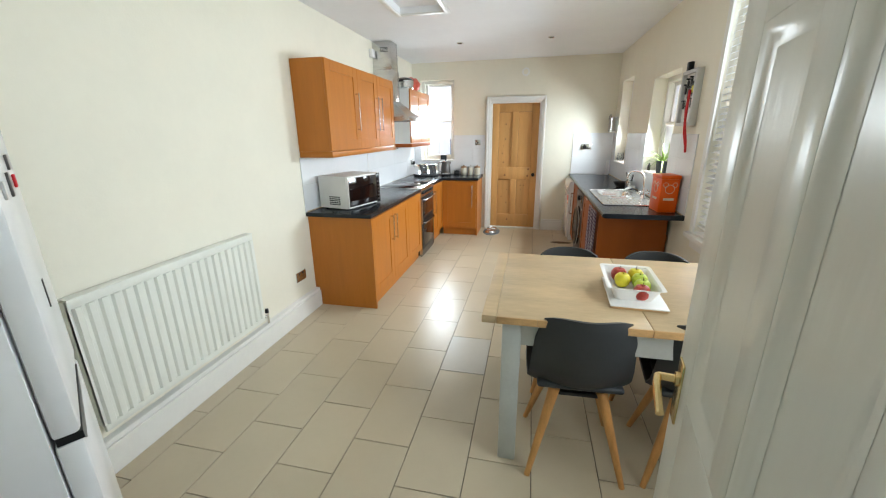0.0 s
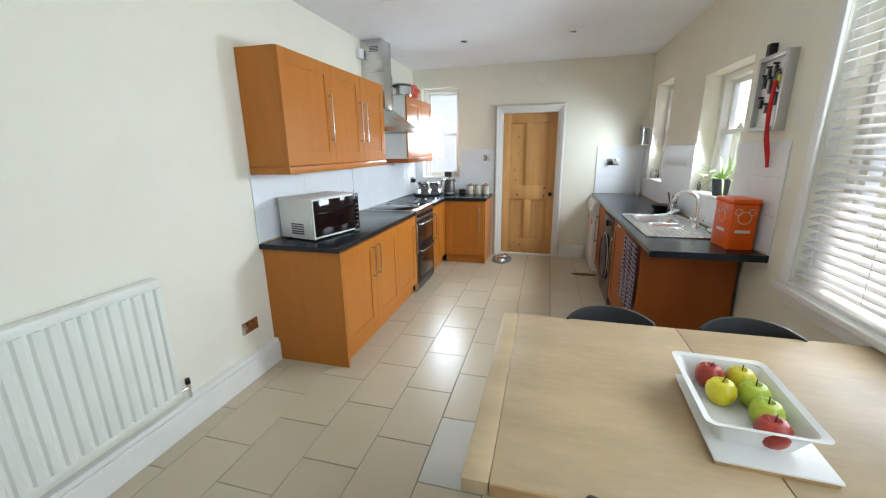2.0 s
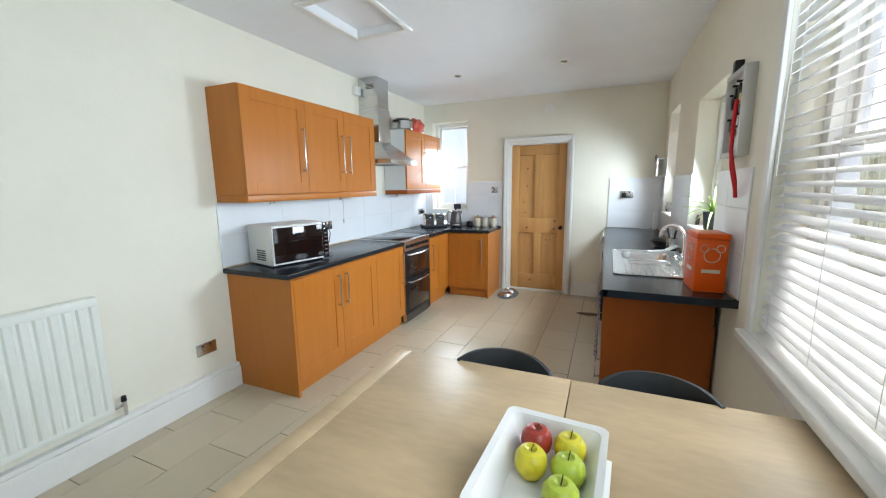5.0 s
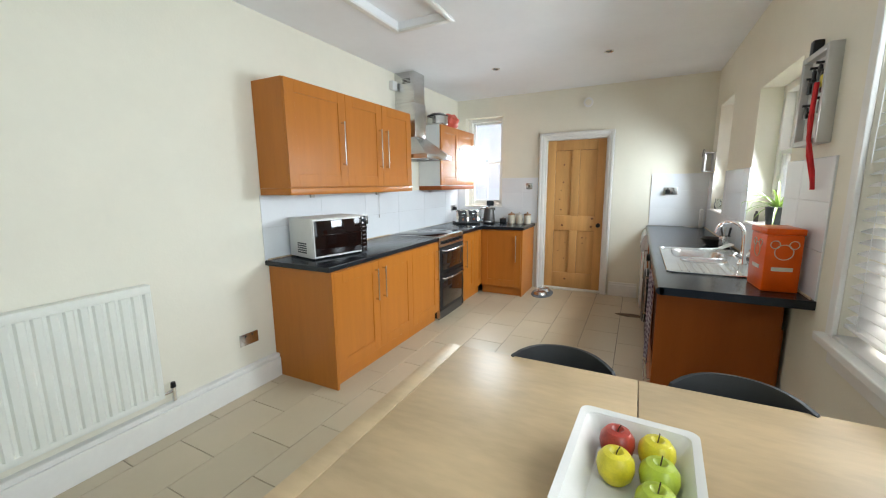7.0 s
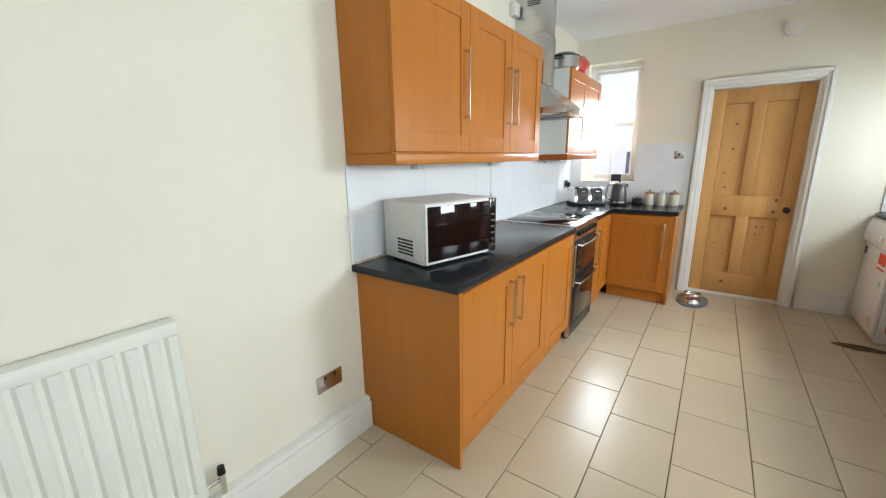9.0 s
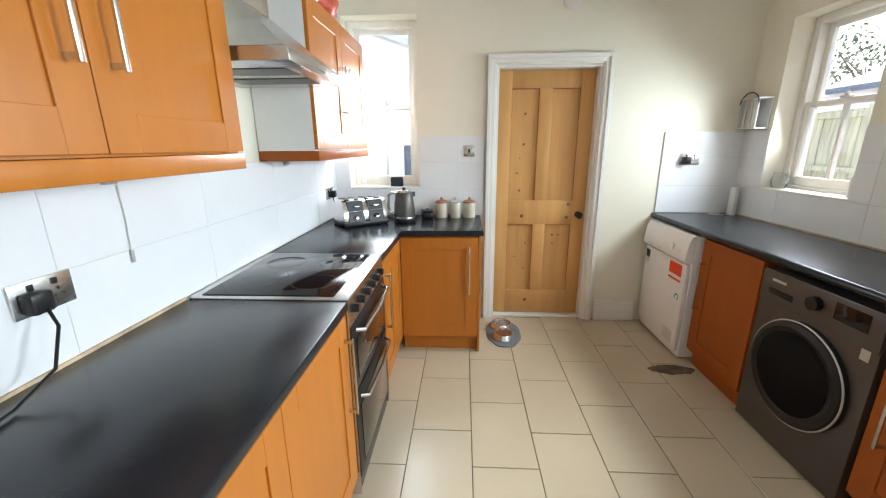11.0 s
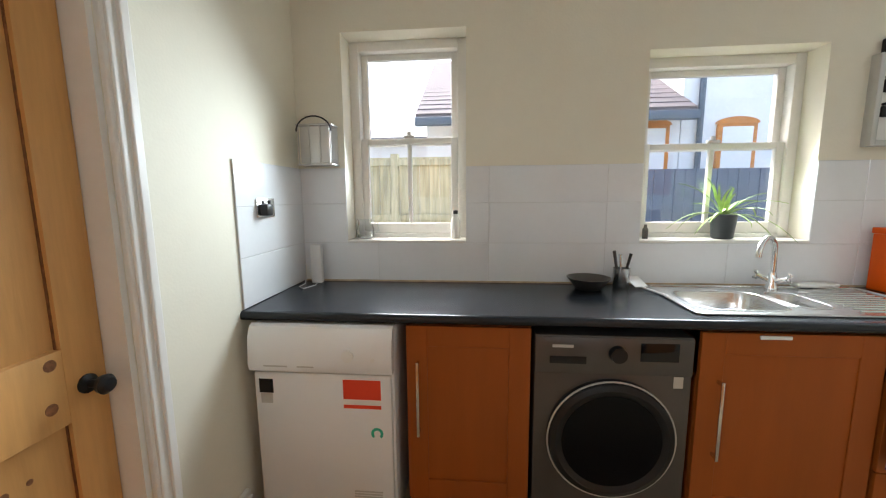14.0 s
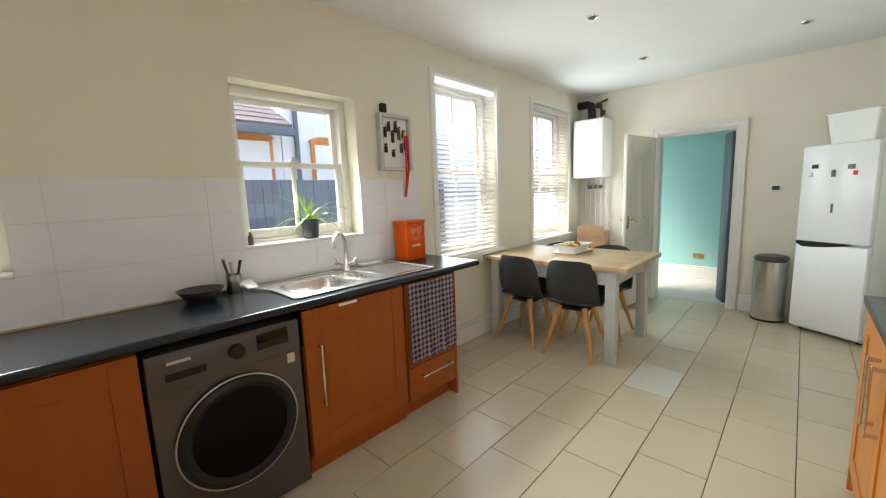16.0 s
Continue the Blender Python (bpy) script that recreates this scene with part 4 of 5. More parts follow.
# ---- sockets and switches ----
def face_plate(name, label, at, rz, w=0.146, n=2, switch=False, plug=None, mat=None):
    s = thing(name, label, "socket" if not switch else "switch", at, rz)
    part("plate", bx(-w / 2, w / 2, -0.008, 0, -0.043, 0.043, bevel=0.003), mat or STEEL, s)
    for k in range(n):
        x = (k - (n - 1) / 2) * 0.068
        if switch:
            part("rocker", bx(x - 0.007, x + 0.007, -0.013, -0.008, -0.013, 0.013, bevel=0.002), BLACK, s, "black rocker")
        else:
            bm = B()
            box(bm, x - 0.003, x + 0.003, -0.0085, -0.008, 0.0, 0.009)
            box(bm, x - 0.014, x - 0.007, -0.0085, -0.008, -0.014, -0.010)
            box(bm, x + 0.007, x + 0.014, -0.0085, -0.008, -0.014, -0.010)
            part("pin_holes", bm, BLACK, s, "dark pin holes")
            part("rocker", bx(x + (-0.012 if k else 0.0), x + (0.0 if k else 0.012), -0.012, -0.008, 0.018, 0.034, bevel=0.001), BLACK if mat is None else mat, s, "rocker switch")
    if plug is not None:
        part("plug", bx(plug - 0.026, plug + 0.026, -0.045, -0.0085, -0.035, 0.018, bevel=0.008), BLACK, s, "black mains plug")
    return s


face_plate("double_socket", "brushed steel double socket above the skirting", (XL, 4.17, 0.37), 90)
face_plate("double_socket", "steel double socket with a black plug in it", (XL + 0.008, 5.51, 1.11), 90, plug=-0.034)
face_plate("double_socket", "steel double socket with black plugs behind the toaster", (XL + 0.008, 7.60, 1.11), 90, plug=0.03)
face_plate("double_socket", "steel double socket with a black adaptor, on tiles", (2.13, YN - 0.008, 1.35), 0, plug=-0.03)
face_plate("light_switch", "brushed steel single light switch on tiles", (0.44, YN - 0.008, 1.42), 0, w=0.088, n=1, switch=True)
face_plate("hall_socket", "brass double socket on the hall wall", (1.30, 0.0, 0.35), 180, mat=BRASS)
tube_ob = thing("power_cord", "black flex from socket to microwave", "cable")
part("flex", tube(B(), [(XL + 0.05, 5.48, 1.085), (XL + 0.09, 5.46, 1.05), (XL + 0.10, 5.42, 0.96), (XL + 0.09, 5.33, 0.915), (XL + 0.12, 5.15, 0.914), (XL + 0.1, 5.0, 0.914)], 0.004), BLACK, tube_ob)
th = thing("thermostat", "small white wall thermostat with dark display", "thermostat", (0.415, YS, 1.355))
part("case", bx(-0.055, 0.055, 0, 0.025, -0.04, 0.04, bevel=0.005), WHITE_PL, th)
part("display", bx(-0.03, 0.03, 0.025, 0.027, -0.02, 0.02), SCREEN, th, "dark display")
v = thing("wall_vent", "round cream wall vent near the ceiling", "vent", (1.16, YN, 2.45))
part("cover", cyl(B(), (0, -0.022, 0), 0.058, 0.022, 28, 'y'), WHITE_PL, v)
part("centre_cap", cyl(B(), (0, -0.028, 0), 0.036, 0.008, 24, 'y'), CREAM, v)


# ---- ceiling fittings ----
def downlight(x, y):
    d = thing("downlight", "unlit chrome recessed ceiling downlight", "ceiling light", (x, y, ZC), 0, "ceiling downlights")
    bm = B()
    tube(bm, [(0.036 * math.cos(a), 0.036 * math.sin(a), -0.003) for a in [2 * math.pi * k / 28 for k in range(29)]], 0.007, 8)
    part("bezel", bm, CHROME, d)
    part("lamp", lathe(B(), ((0.004, -0.004), (0.022, -0.004), (0.03, -0.001), (0.03, 0.0)), 24), SCREEN, d, "dark lamp glass")
    return d


for x, y in ((0.37, 6.54), (1.467, 6.52), (1.40, 3.87), (0.27, 2.49), (1.41, 2.61)):
    downlight(x, y)
h = thing("loft_hatch", "white framed loft hatch with grey recessed panel", "loft hatch", (0, 0, ZC))
bm = B()
for r in ((-0.0, HX0, 4.555, 5.235), (HX1, 0.51, 4.555, 5.235), (HX0, HX1, 4.555, HY0), (HX0, HX1, HY1, 5.235)):
    box(bm, *r, -0.016, 0.0, bevel=0.004)
part("frame", bm, GLOSS, h)
part("hatch_panel", bx(HX0 + 0.003, HX1 - 0.003, HY0 + 0.003, HY1 - 0.003, 0.05, 0.065), WHITE_CEIL, h)


# ---- blinds ----
def venetian(hole, z_low, label):
    a, b, z0, z1 = hole
    w = b - a - 0.02
    v = thing("venetian_blind", label, "blind", (XR + 0.035, (a + b) / 2, z_low), 0, "window blinds")
    H = z1 - z_low - 0.005
    part("head_rail", bx(-0.03, 0.03, -w / 2, w / 2, H - 0.045, H, bevel=0.003), BLIND, v)
    part("bottom_rail", bx(-0.026, 0.026, -w / 2, w / 2, 0.0, 0.016, bevel=0.004), BLIND, v)
    n = int((H - 0.07) / 0.041)
    bm = B()
    ti = radians(20)
    pts = [(-0.025 + 0.01 * k, 0.003 * (1 - ((k - 2.5) / 2.5) ** 2)) for k in range(6)]
    rot = [(x * math.cos(ti) - z * math.sin(ti), x * math.sin(ti) + z * math.cos(ti)) for x, z in pts]
    outline = rot + [(x, z - 0.0022) for x, z in reversed(rot)]
    prism(bm, outline, 'y', -w / 2, w / 2)
    me = mesh_of("slat", bm, BLIND)
    for k in range(n):
        s = new("slat", me)
        s.parent = v
        s.matrix_basis = pose(0, 0, 0.045 + k * 0.041)
    for y in (-w / 2 + 0.09, 0.0, w / 2 - 0.09):
        for x in (-0.026, 0.026):
            part("ladder_cord", rod(B(), (x, y, 0.01), (x, y, H - 0.04), 0.0012, seg=6), CORD, v)
    part("pull_cord", rod(B(), (-0.045, w / 2 - 0.05, H - 0.9), (-0.035, w / 2 - 0.05, H - 0.03), 0.0014, seg=6), CORD, v)
    return v


venetian(W3, 0.90, "white venetian blind lowered with open slats")
venetian(W4, 0.99, "white venetian blind lowered short of the sill")


# ---- table and chairs ----
def dining_table():
    t = thing("dining_table", "farmhouse table with pale wooden top and grey painted legs", "table", (1.13, 2.865, 0))
    L, D = 1.375, 0.945
    z0, z1 = 0.769, 0.806
    x = 0.065
    part("top_panel", bx(x, 0.70, 0.002, D - 0.002, z0, z1 - 0.0005, bevel=0.002), TABLETOP, t)
    part("top_panel", bx(0.703, L, 0.002, D - 0.002, z0, z1 - 0.0005, bevel=0.002), TABLETOP, t)
    part("breadboard_end", bx(0, x - 0.001, 0, D, z0, z1, bevel=0.003), TABLETOP, t)
    k, y = 0, 0.066
    for i, (e0, e1) in enumerate(((0.066, 0.24), (0.242, 0.45), (0.452, 0.70), (0.704, 0.93), (0.932, 1.16), (1.162, L - 0.002))):
        part("edge_block", bx(e0, e1, -0.003, 0.003, z0 + 0.002, z1 - 0.002, bevel=0.0008, seg=1), TABLE_EDGE, t, "end-grain oak edge block")
    for lx in (0.09, L - 0.09 - 0.085):
        for ly in (0.03, D - 0.03 - 0.085):
            bm = B()
            box(bm, lx, lx + 0.085, ly, ly + 0.085, 0.0, z0 - 0.001, bevel=0.006)
            part("leg", bm, TABLE_GREY, t)
    for b in ((0.175, L - 0.175, 0.045, 0.067), (0.175, L - 0.175, D - 0.067, D - 0.045), (0.105, 0.127, 0.115, D - 0.115), (L - 0.127, L - 0.105, 0.115, D - 0.115)):
        part("apron", bx(*b, z0 - 0.12, z0 - 0.001, bevel=0.002), TABLE_GREY, t)
    return t


dining_table()


def tulip_chair():
    c = thing("dining_chair", "charcoal moulded shell chair with padded seat and splayed beech legs", "chair", (0, 0, 0), 0, "dining chairs")
    # shell: seat curving up into a back; front toward +y
    prof = [(0.24, 0.455), (0.215, 0.448), (0.15, 0.437), (0.05, 0.430), (-0.05, 0.432), (-0.125, 0.450), (-0.165, 0.495), (-0.188, 0.56), (-0.203, 0.635), (-0.215, 0.715), (-0.226, 0.79), (-0.232, 0.842)]
    half = [0.185, 0.215, 0.232, 0.238, 0.236, 0.232, 0.23, 0.226, 0.22, 0.212, 0.20, 0.178]
    bm, grid, n = B(), [], 12
    for i, ((y, z), w) in enumerate(zip(prof, half)):
        row = []
        for k in range(n + 1):
            u = 2 * k / n - 1
            seat = max(0.0, 1 - i / 5)
            back = 1 - seat
            lift = 0.075 * abs(u) ** 3 * (1 if i < 7 else 0.4)
            wrap = 0.085 * u * u * min(1, back * 1.1)
            drop = 0.03 * abs(u) ** 4 if i >= 10 else 0
            row.append(bm.verts.new((w * u, y + wrap, z + lift * seat + 0.02 * abs(u) ** 2 * (0 < back < 1) - drop)))
        grid.append(row)
    for a, b in zip(grid, grid[1:]):
        for k in range(n):
            bm.faces.new((a[k], a[k + 1], b[k + 1], b[k]))
    bmesh.ops.recalc_face_normals(bm, faces=bm.faces)
    bmesh.ops.solidify(bm, geom=bm.faces[:], thickness=0.012)
    part("shell", bm, CHAIR_GREY, c)
    cu = box(B(), -0.19, 0.19, -0.14, 0.205, 0.452, 0.482, bevel=0.014, seg=3)
    part("seat_pad", cu, CHAIR_GREY, c, "dark padded seat cushion")
    part("under_frame", bx(-0.13, 0.13, -0.10, 0.13, 0.395, 0.415, bevel=0.004), BLACK, c)
    for sx in (-1, 1):
        for y0, y1 in ((0.115, 0.205), (-0.085, -0.20)):
            bm = rod(B(), (sx * 0.215, y1, 0.0), (sx * 0.105, y0, 0.425), 0.013, 0.026, 14)
            part("leg", bm, BEECH, c)
    return c


ch = tulip_chair()
ch.matrix_basis = pose(1.575, 3.03, 0, 0, 0, 2)
copy_thing(ch, pose(2.12, 3.05, 0, 0, 0, -4))
copy_thing(ch, pose(1.59, 3.67, 0, 0, 0, 184))
copy_thing(ch, pose(2.09, 3.665, 0, 0, 0, 176))


def apple(mat, at, rz, r=0.038, label=""):
    a = thing("apple", label, "apple", at, rz, "fruit in the dish")
    prof = [(0.004, 0.008), (0.012, 0.0), (0.024, 0.004), (0.034, 0.018), (0.038, 0.036), (0.036, 0.052), (0.026, 0.066), (0.014, 0.070), (0.004, 0.062)]
    part("flesh", lathe(B(), [(q * r / 0.038, z * r / 0.038) for q, z in prof], 22), mat, a)
    part("stalk", tube(B(), [(0, 0, 0.061 * r / 0.038), (0.002, 0, 0.072 * r / 0.038), (0.006, 0.002, 0.082 * r / 0.038)], 0.0014, 6), STALK, a)
    return a


def open_tray(bm, hx, hy, h, t=0.006, flare=0.025, rim=0.012):
    rings = []
    for dx, z in ((-flare - t, 0.0), (-0.004, h - 0.004), (rim, h), (rim, h - 0.006), (-t, h - 0.008), (-flare - 2 * t, t)):
        X, Y, c = hx + dx, hy + dx, 0.022
        ring = []
        for sx, sy, a0 in ((1, 1, 0), (-1, 1, 90), (-1, -1, 180), (1, -1, 270)):
            for k in range(5):
                a = radians(a0 + k * 22.5)
                ring.append(bm.verts.new((sx * (X - c) + c * math.cos(a), sy * (Y - c) + c * math.sin(a), z)))
        rings.append(ring)
    order = [0, 1, 2, 4, 5]
    rr = [rings[k] for k in order]
    n = len(rr[0])
    for a, b in zip(rr, rr[1:]):
        for k in range(n):
            bm.faces.new((a[k], a[(k + 1) % n], b[(k + 1) % n], b[k]))
    bm.faces.new(rr[0][::-1])
    bm.faces.new(rr[-1])
    bmesh.ops.delete(bm, geom=rings[3], context='VERTS')
    return bm


TX, TY, TR = 1.815, 3.245, -3
tb = thing("serving_board", "white board with a wooden underside lying on the table", "board", (TX + 0.012, TY - 0.025, 0.806), TR)
part("white_top", bx(-0.122, 0.122, -0.185, 0.185, 0.011, 0.018, bevel=0.003), PLATE, tb)
part("wooden_base", bx(-0.118, 0.118, -0.181, 0.181, 0.0, 0.011, bevel=0.003), TABLE_EDGE, tb, "brown wooden base")
fd = thing("fruit_dish", "rectangular white ceramic dish holding apples", "dish", (TX, TY, 0.824), TR)
part("dish", open_tray(B(), 0.113, 0.168, 0.07), PLATE, fd)
for m, x, y, lb in ((APPLE_R, -0.035, 0.103, "dark red apple"), (APPLE_Y, -0.030, 0.022, "ripe yellow apple"), (APPLE_Y, 0.044, 0.103, "yellow apple"), (APPLE_G, 0.050, 0.028, "yellow-green apple"), (APPLE_G, 0.047, -0.052, "green apple"), (APPLE_R, 0.030, -0.127, "red blushed apple")):
    q = Matrix.Rotation(radians(TR), 4, 'Z') @ Vector((x, y, 0))
    apple(m, (TX + q.x, TY + q.y, 0.831), x * 900, 0.0375, lb + " in the white dish")


# ---- fridge corner ----
def fridge():
    f = thing("fridge_freezer", "tall white fridge freezer set across the corner", "fridge", (0.005, 2.045, 0), 147)
    w, dp, H, sp = 0.53, 0.44, 1.72, 0.855
    part("body", bx(-w / 2, w / 2, 0.06, dp, 0.02, H, bevel=0.006), WHITE_EN, f)
    up = part("upper_door", bx(-w / 2, w / 2, 0.0, 0.056, sp + 0.008, H, bevel=0.012), WHITE_EN, f)
    lo = part("lower_door", bx(-w / 2, w / 2, 0.0, 0.056, 0.045, sp - 0.012, bevel=0.012), WHITE_EN, f)
    e = -w / 2 + 0.004
    part("grip_recess", prism(B(), ((e, sp - 0.012), (e, sp + 0.010), (0.16, sp + 0.008), (0.12, sp - 0.006), (0.02, sp - 0.026), (-0.10, sp - 0.040), (e + 0.05, sp - 0.044)), 'y', -0.002, 0.05), BLACK, f, "black recessed grip")
    part("nameplate", bx(-0.018, -0.002, -0.003, 0.0, 1.13, 1.21), STEEL_DARK, up)
    for x, z, w2, h2, m in ((-0.10, 1.50, 0.05, 0.04, STEEL_DARK), (-0.13, 1.45, 0.03, 0.035, RED), (0.02, 1.44, 0.03, 0.06, STEEL_DARK), (0.16, 1.52, 0.05, 0.035, BLACK), (0.19, 1.45, 0.03, 0.04, CONTROL)):
        part("magnet", bx(-x - w2 / 2, -x + w2 / 2, -0.006, 0.0, z, z + h2, bevel=0.002), m, up, "small fridge magnet")
    for x in (-0.22, 0.22):
        for y in (0.1, 0.40):
            part("foot", cyl(B(), (x, y, 0), 0.02, 0.021, 12), BLACK, f)
    return f


fridge()
b = thing("storage_tub", "white plastic tub on top of the fridge", "tub", (-0.125, 1.87, 1.72), 147)
part("tub", open_tray(B(), 0.19, 0.13, 0.27, 0.005, 0.03, 0.01), WHITE_PL, b)


def pedal_bin():
    p = thing("kitchen_bin", "tall brushed steel kitchen bin by the wall", "bin", (0.395, 1.70, 0))
    part("body", lathe(B(), ((0.135, 0.0), (0.14, 0.012), (0.14, 0.62), (0.13, 0.63)), 32), STEEL, p)
    part("lid", lathe(B(), ((0.141, 0.631), (0.141, 0.655), (0.12, 0.675), (0.05, 0.685), (0.01, 0.686)), 32), STEEL_DARK, p, "grey metal lid")
    part("base_ring", lathe(B(), ((0.143, 0.0), (0.143, 0.02), (0.1405, 0.022)), 32), BLACK, p)
    return p


pedal_bin()


def boiler():
    b = thing("boiler", "white wall-hung gas boiler with pipework", "boiler", (2.27, YS, 1.56))
    part("case", bx(-0.20, 0.20, 0.0, 0.32, 0.0, 0.74, bevel=0.02, seg=3), WHITE_EN, b)
    part("front_cover", bx(-0.19, 0.19, 0.32, 0.335, 0.01, 0.73, bevel=0.008), WHITE_EN, b)
    bm = tube(B(), [(0.02, 0.16, 0.74), (0.02, 0.16, 0.86), (0.04, 0.14, 0.93), (0.10, 0.10, 0.96), (0.22, 0.10, 0.96)], 0.05, 16)
    part("flue", bm, BLACK, b, "black flue elbow")
    bm = tube(B(), [(-0.08, 0.1, 0.74), (-0.08, 0.1, 0.88), (-0.02, 0.1, 0.95), (-0.15, 0.08, 0.99)], 0.014)
    cyl(bm, (-0.10, 0.1, 0.80), 0.03, 0.06, 16)
    cyl(bm, (-0.04, 0.06, 0.93), 0.035, 0.06, 16, 'y')
    part("valve_pipes", bm, STALK, b, "tarnished valves and pipe")
    for x in (-0.14, -0.07, 0.0, 0.07, 0.14):
        q = part("pipe", rod(B(), (x, 0.06, -0.70 if x < 0.1 else -0.40), (x, 0.06, 0.0), 0.009), GLOSS if x < 0 else CONTROL, b, "boiler pipe")
        if abs(x) < 0.1:
            part("valve", bx(x - 0.02, x + 0.02, 0.035, 0.09, -0.14, -0.09, bevel=0.006), STEEL_DARK, q, "dark isolating valve")
    return b


boiler()
b = thing("cardboard_box", "tall brown cardboard box standing under the boiler", "box", (2.22, 1.72, 0), 6)
part("carton", bx(-0.17, 0.17, -0.14, 0.14, 0, 0.86, bevel=0.003), CARD, b)
part("flap", bx(-0.17, 0.17, 0.14, 0.145, 0.80, 0.94), CARD, b)


# ---- west worktop things ----
def microwave():
    m = thing("microwave", "silver microwave oven with dark glass door", "microwave", (-0.280, 4.487, 0.908), 76)
    w, dp, H = 0.485, 0.345, 0.305
    part("body", bx(0, w, 0.02, dp, 0.012, H, bevel=0.005), SILVER, m, "silver painted case")
    d = part("door", bx(0.004, 0.428, 0.002, 0.02, 0.016, H - 0.004, bevel=0.003), SILVER, m, "silver framed door")
    part("door_glass", bx(0.014, 0.424, -0.002, 0.0019, 0.03, H - 0.016, bevel=0.002), MIRROR_GLASS, d, "dark mirrored glass")
    p = part("control_panel", bx(0.432, w - 0.003, 0.0, 0.02, 0.016, H - 0.004, bevel=0.003), MIRROR_GLASS, m, "dark control strip")
    part("display", bx(0.438, 0.474, -0.0015, 0.0, 0.255, 0.28), SCREEN, p)
    for r in range(6):
        part("button", bx(0.442, 0.471, -0.003, 0.0, 0.045 + r * 0.033, 0.056 + r * 0.033, bevel=0.001), STEEL_DARK, p)
    bm = B()
    for r in range(5):
        for c in range(5):
            box(bm, -0.0015, 0.002, 0.10 + c * 0.026, 0.122 + c * 0.026, 0.045 + r * 0.017, 0.055 + r * 0.017)
    part("vent_slots", bm, BLACK, m, "dark vent slots")
    for x in (0.04, w - 0.04):
        for y in (0.05, dp - 0.04):
            part("foot", cyl(B(), (x, y, 0), 0.014, 0.013, 12), BLACK, m)
    return m


microwave()


def toaster():
    t = thing("toaster", "chrome and black four-slot toaster", "toaster", (-0.36, 7.44, 0.908), 38)
    part("base", bx(-0.17, 0.17, -0.12, 0.12, 0.0, 0.035, bevel=0.01), BLACK, t)
    bm = prism(B(), ((-0.11, 0.035), (0.11, 0.035), (0.105, 0.11), (0.075, 0.175), (0.045, 0.19), (-0.045, 0.19), (-0.075, 0.175), (-0.105, 0.11)), 'x', -0.162, 0.162)
    b = part("shell", bm, CHROME, t, "polished chrome shell")
    for x in (-0.12, -0.045, 0.03, 0.105):
        part("slot", bx(x - 0.017, x + 0.017, -0.065, 0.065, 0.1895, 0.1915), BLACK, b, "dark bread slot")
    for x in (-0.075, 0.075):
        bm = prism(B(), ((-0.123, 0.035), (-0.10, 0.035), (-0.07, 0.185), (-0.088, 0.18)), 'x', x - 0.058, x + 0.058)
        f = part("front_panel", bm, BLACK, t, "black lever panel")
        part("lever", bx(x - 0.02, x + 0.02, -0.125, -0.09, 0.14, 0.15, bevel=0.003), CHROME, f)
        part("dial", cyl(B(), (x, -0.132, 0.07), 0.014, 0.014, 14, 'y'), CHROME, f)
    return t


toaster()


def kettle():
    k = thing("kettle", "dark grey jug kettle with steel handle", "kettle", (-0.045, 7.52, 0.908), 20)
    part("base", lathe(B(), ((0.082, 0), (0.085, 0.012), (0.078, 0.022)), 28), BLACK, k)
    part("jug", lathe(B(), ((0.080, 0.023), (0.082, 0.05), (0.074, 0.14), (0.062, 0.215), (0.058, 0.222)), 32), STEEL_DARK, k)
    part("band", lathe(B(), ((0.0835, 0.03), (0.0838, 0.042), (0.0828, 0.043)), 32), CHROME, k, "chrome band")
    l = part("lid", lathe(B(), ((0.058, 0.222), (0.05, 0.235), (0.01, 0.24)), 28), STEEL, k)
    part("lid_knob", lathe(B(), ((0.012, 0.24), (0.014, 0.25), (0.008, 0.255)), 16), BLACK, l)
    part("spout", prism(B(), ((0.05, -0.02), (0.085, 0.0), (0.05, 0.02)), 'z', 0.185, 0.222), STEEL_DARK, k)
    part("handle", tube(B(), [(-0.055, 0, 0.215), (-0.095, 0, 0.22), (-0.118, 0, 0.20), (-0.12, 0, 0.12), (-0.11, 0, 0.075), (-0.078, 0, 0.06)], 0.011, 12), STEEL, k)
    return k


kettle()
kc = thing("power_cord", "grey kettle flex lying on the worktop", "cable")
part("flex", tube(B(), [(-0.12, 7.56, 0.913), (-0.18, 7.66, 0.913), (-0.30, 7.70, 0.913), (-0.45, 7.72, 0.913), (-0.60, 7.66, 0.95), (-0.62, 7.62, 1.08)], 0.004), BLACK, kc)


def canister(x, y, lid, lbl):
    c = thing("canister", lbl, "canister", (x, y, 0.908), random.uniform(0, 90), "storage canisters")
    part("jar", lathe(B(), ((0.044, 0), (0.048, 0.006), (0.048, 0.108), (0.044, 0.116)), 28), CANISTER, c)
    l = part("lid", lathe(B(), ((0.05, 0.116), (0.05, 0.128), (0.03, 0.138), (0.01, 0.14)), 28), lid, c, "round lid")
    part("knob", lathe(B(), ((0.006, 0.139), (0.012, 0.15), (0.008, 0.158)), 16), lid, l)
    return c


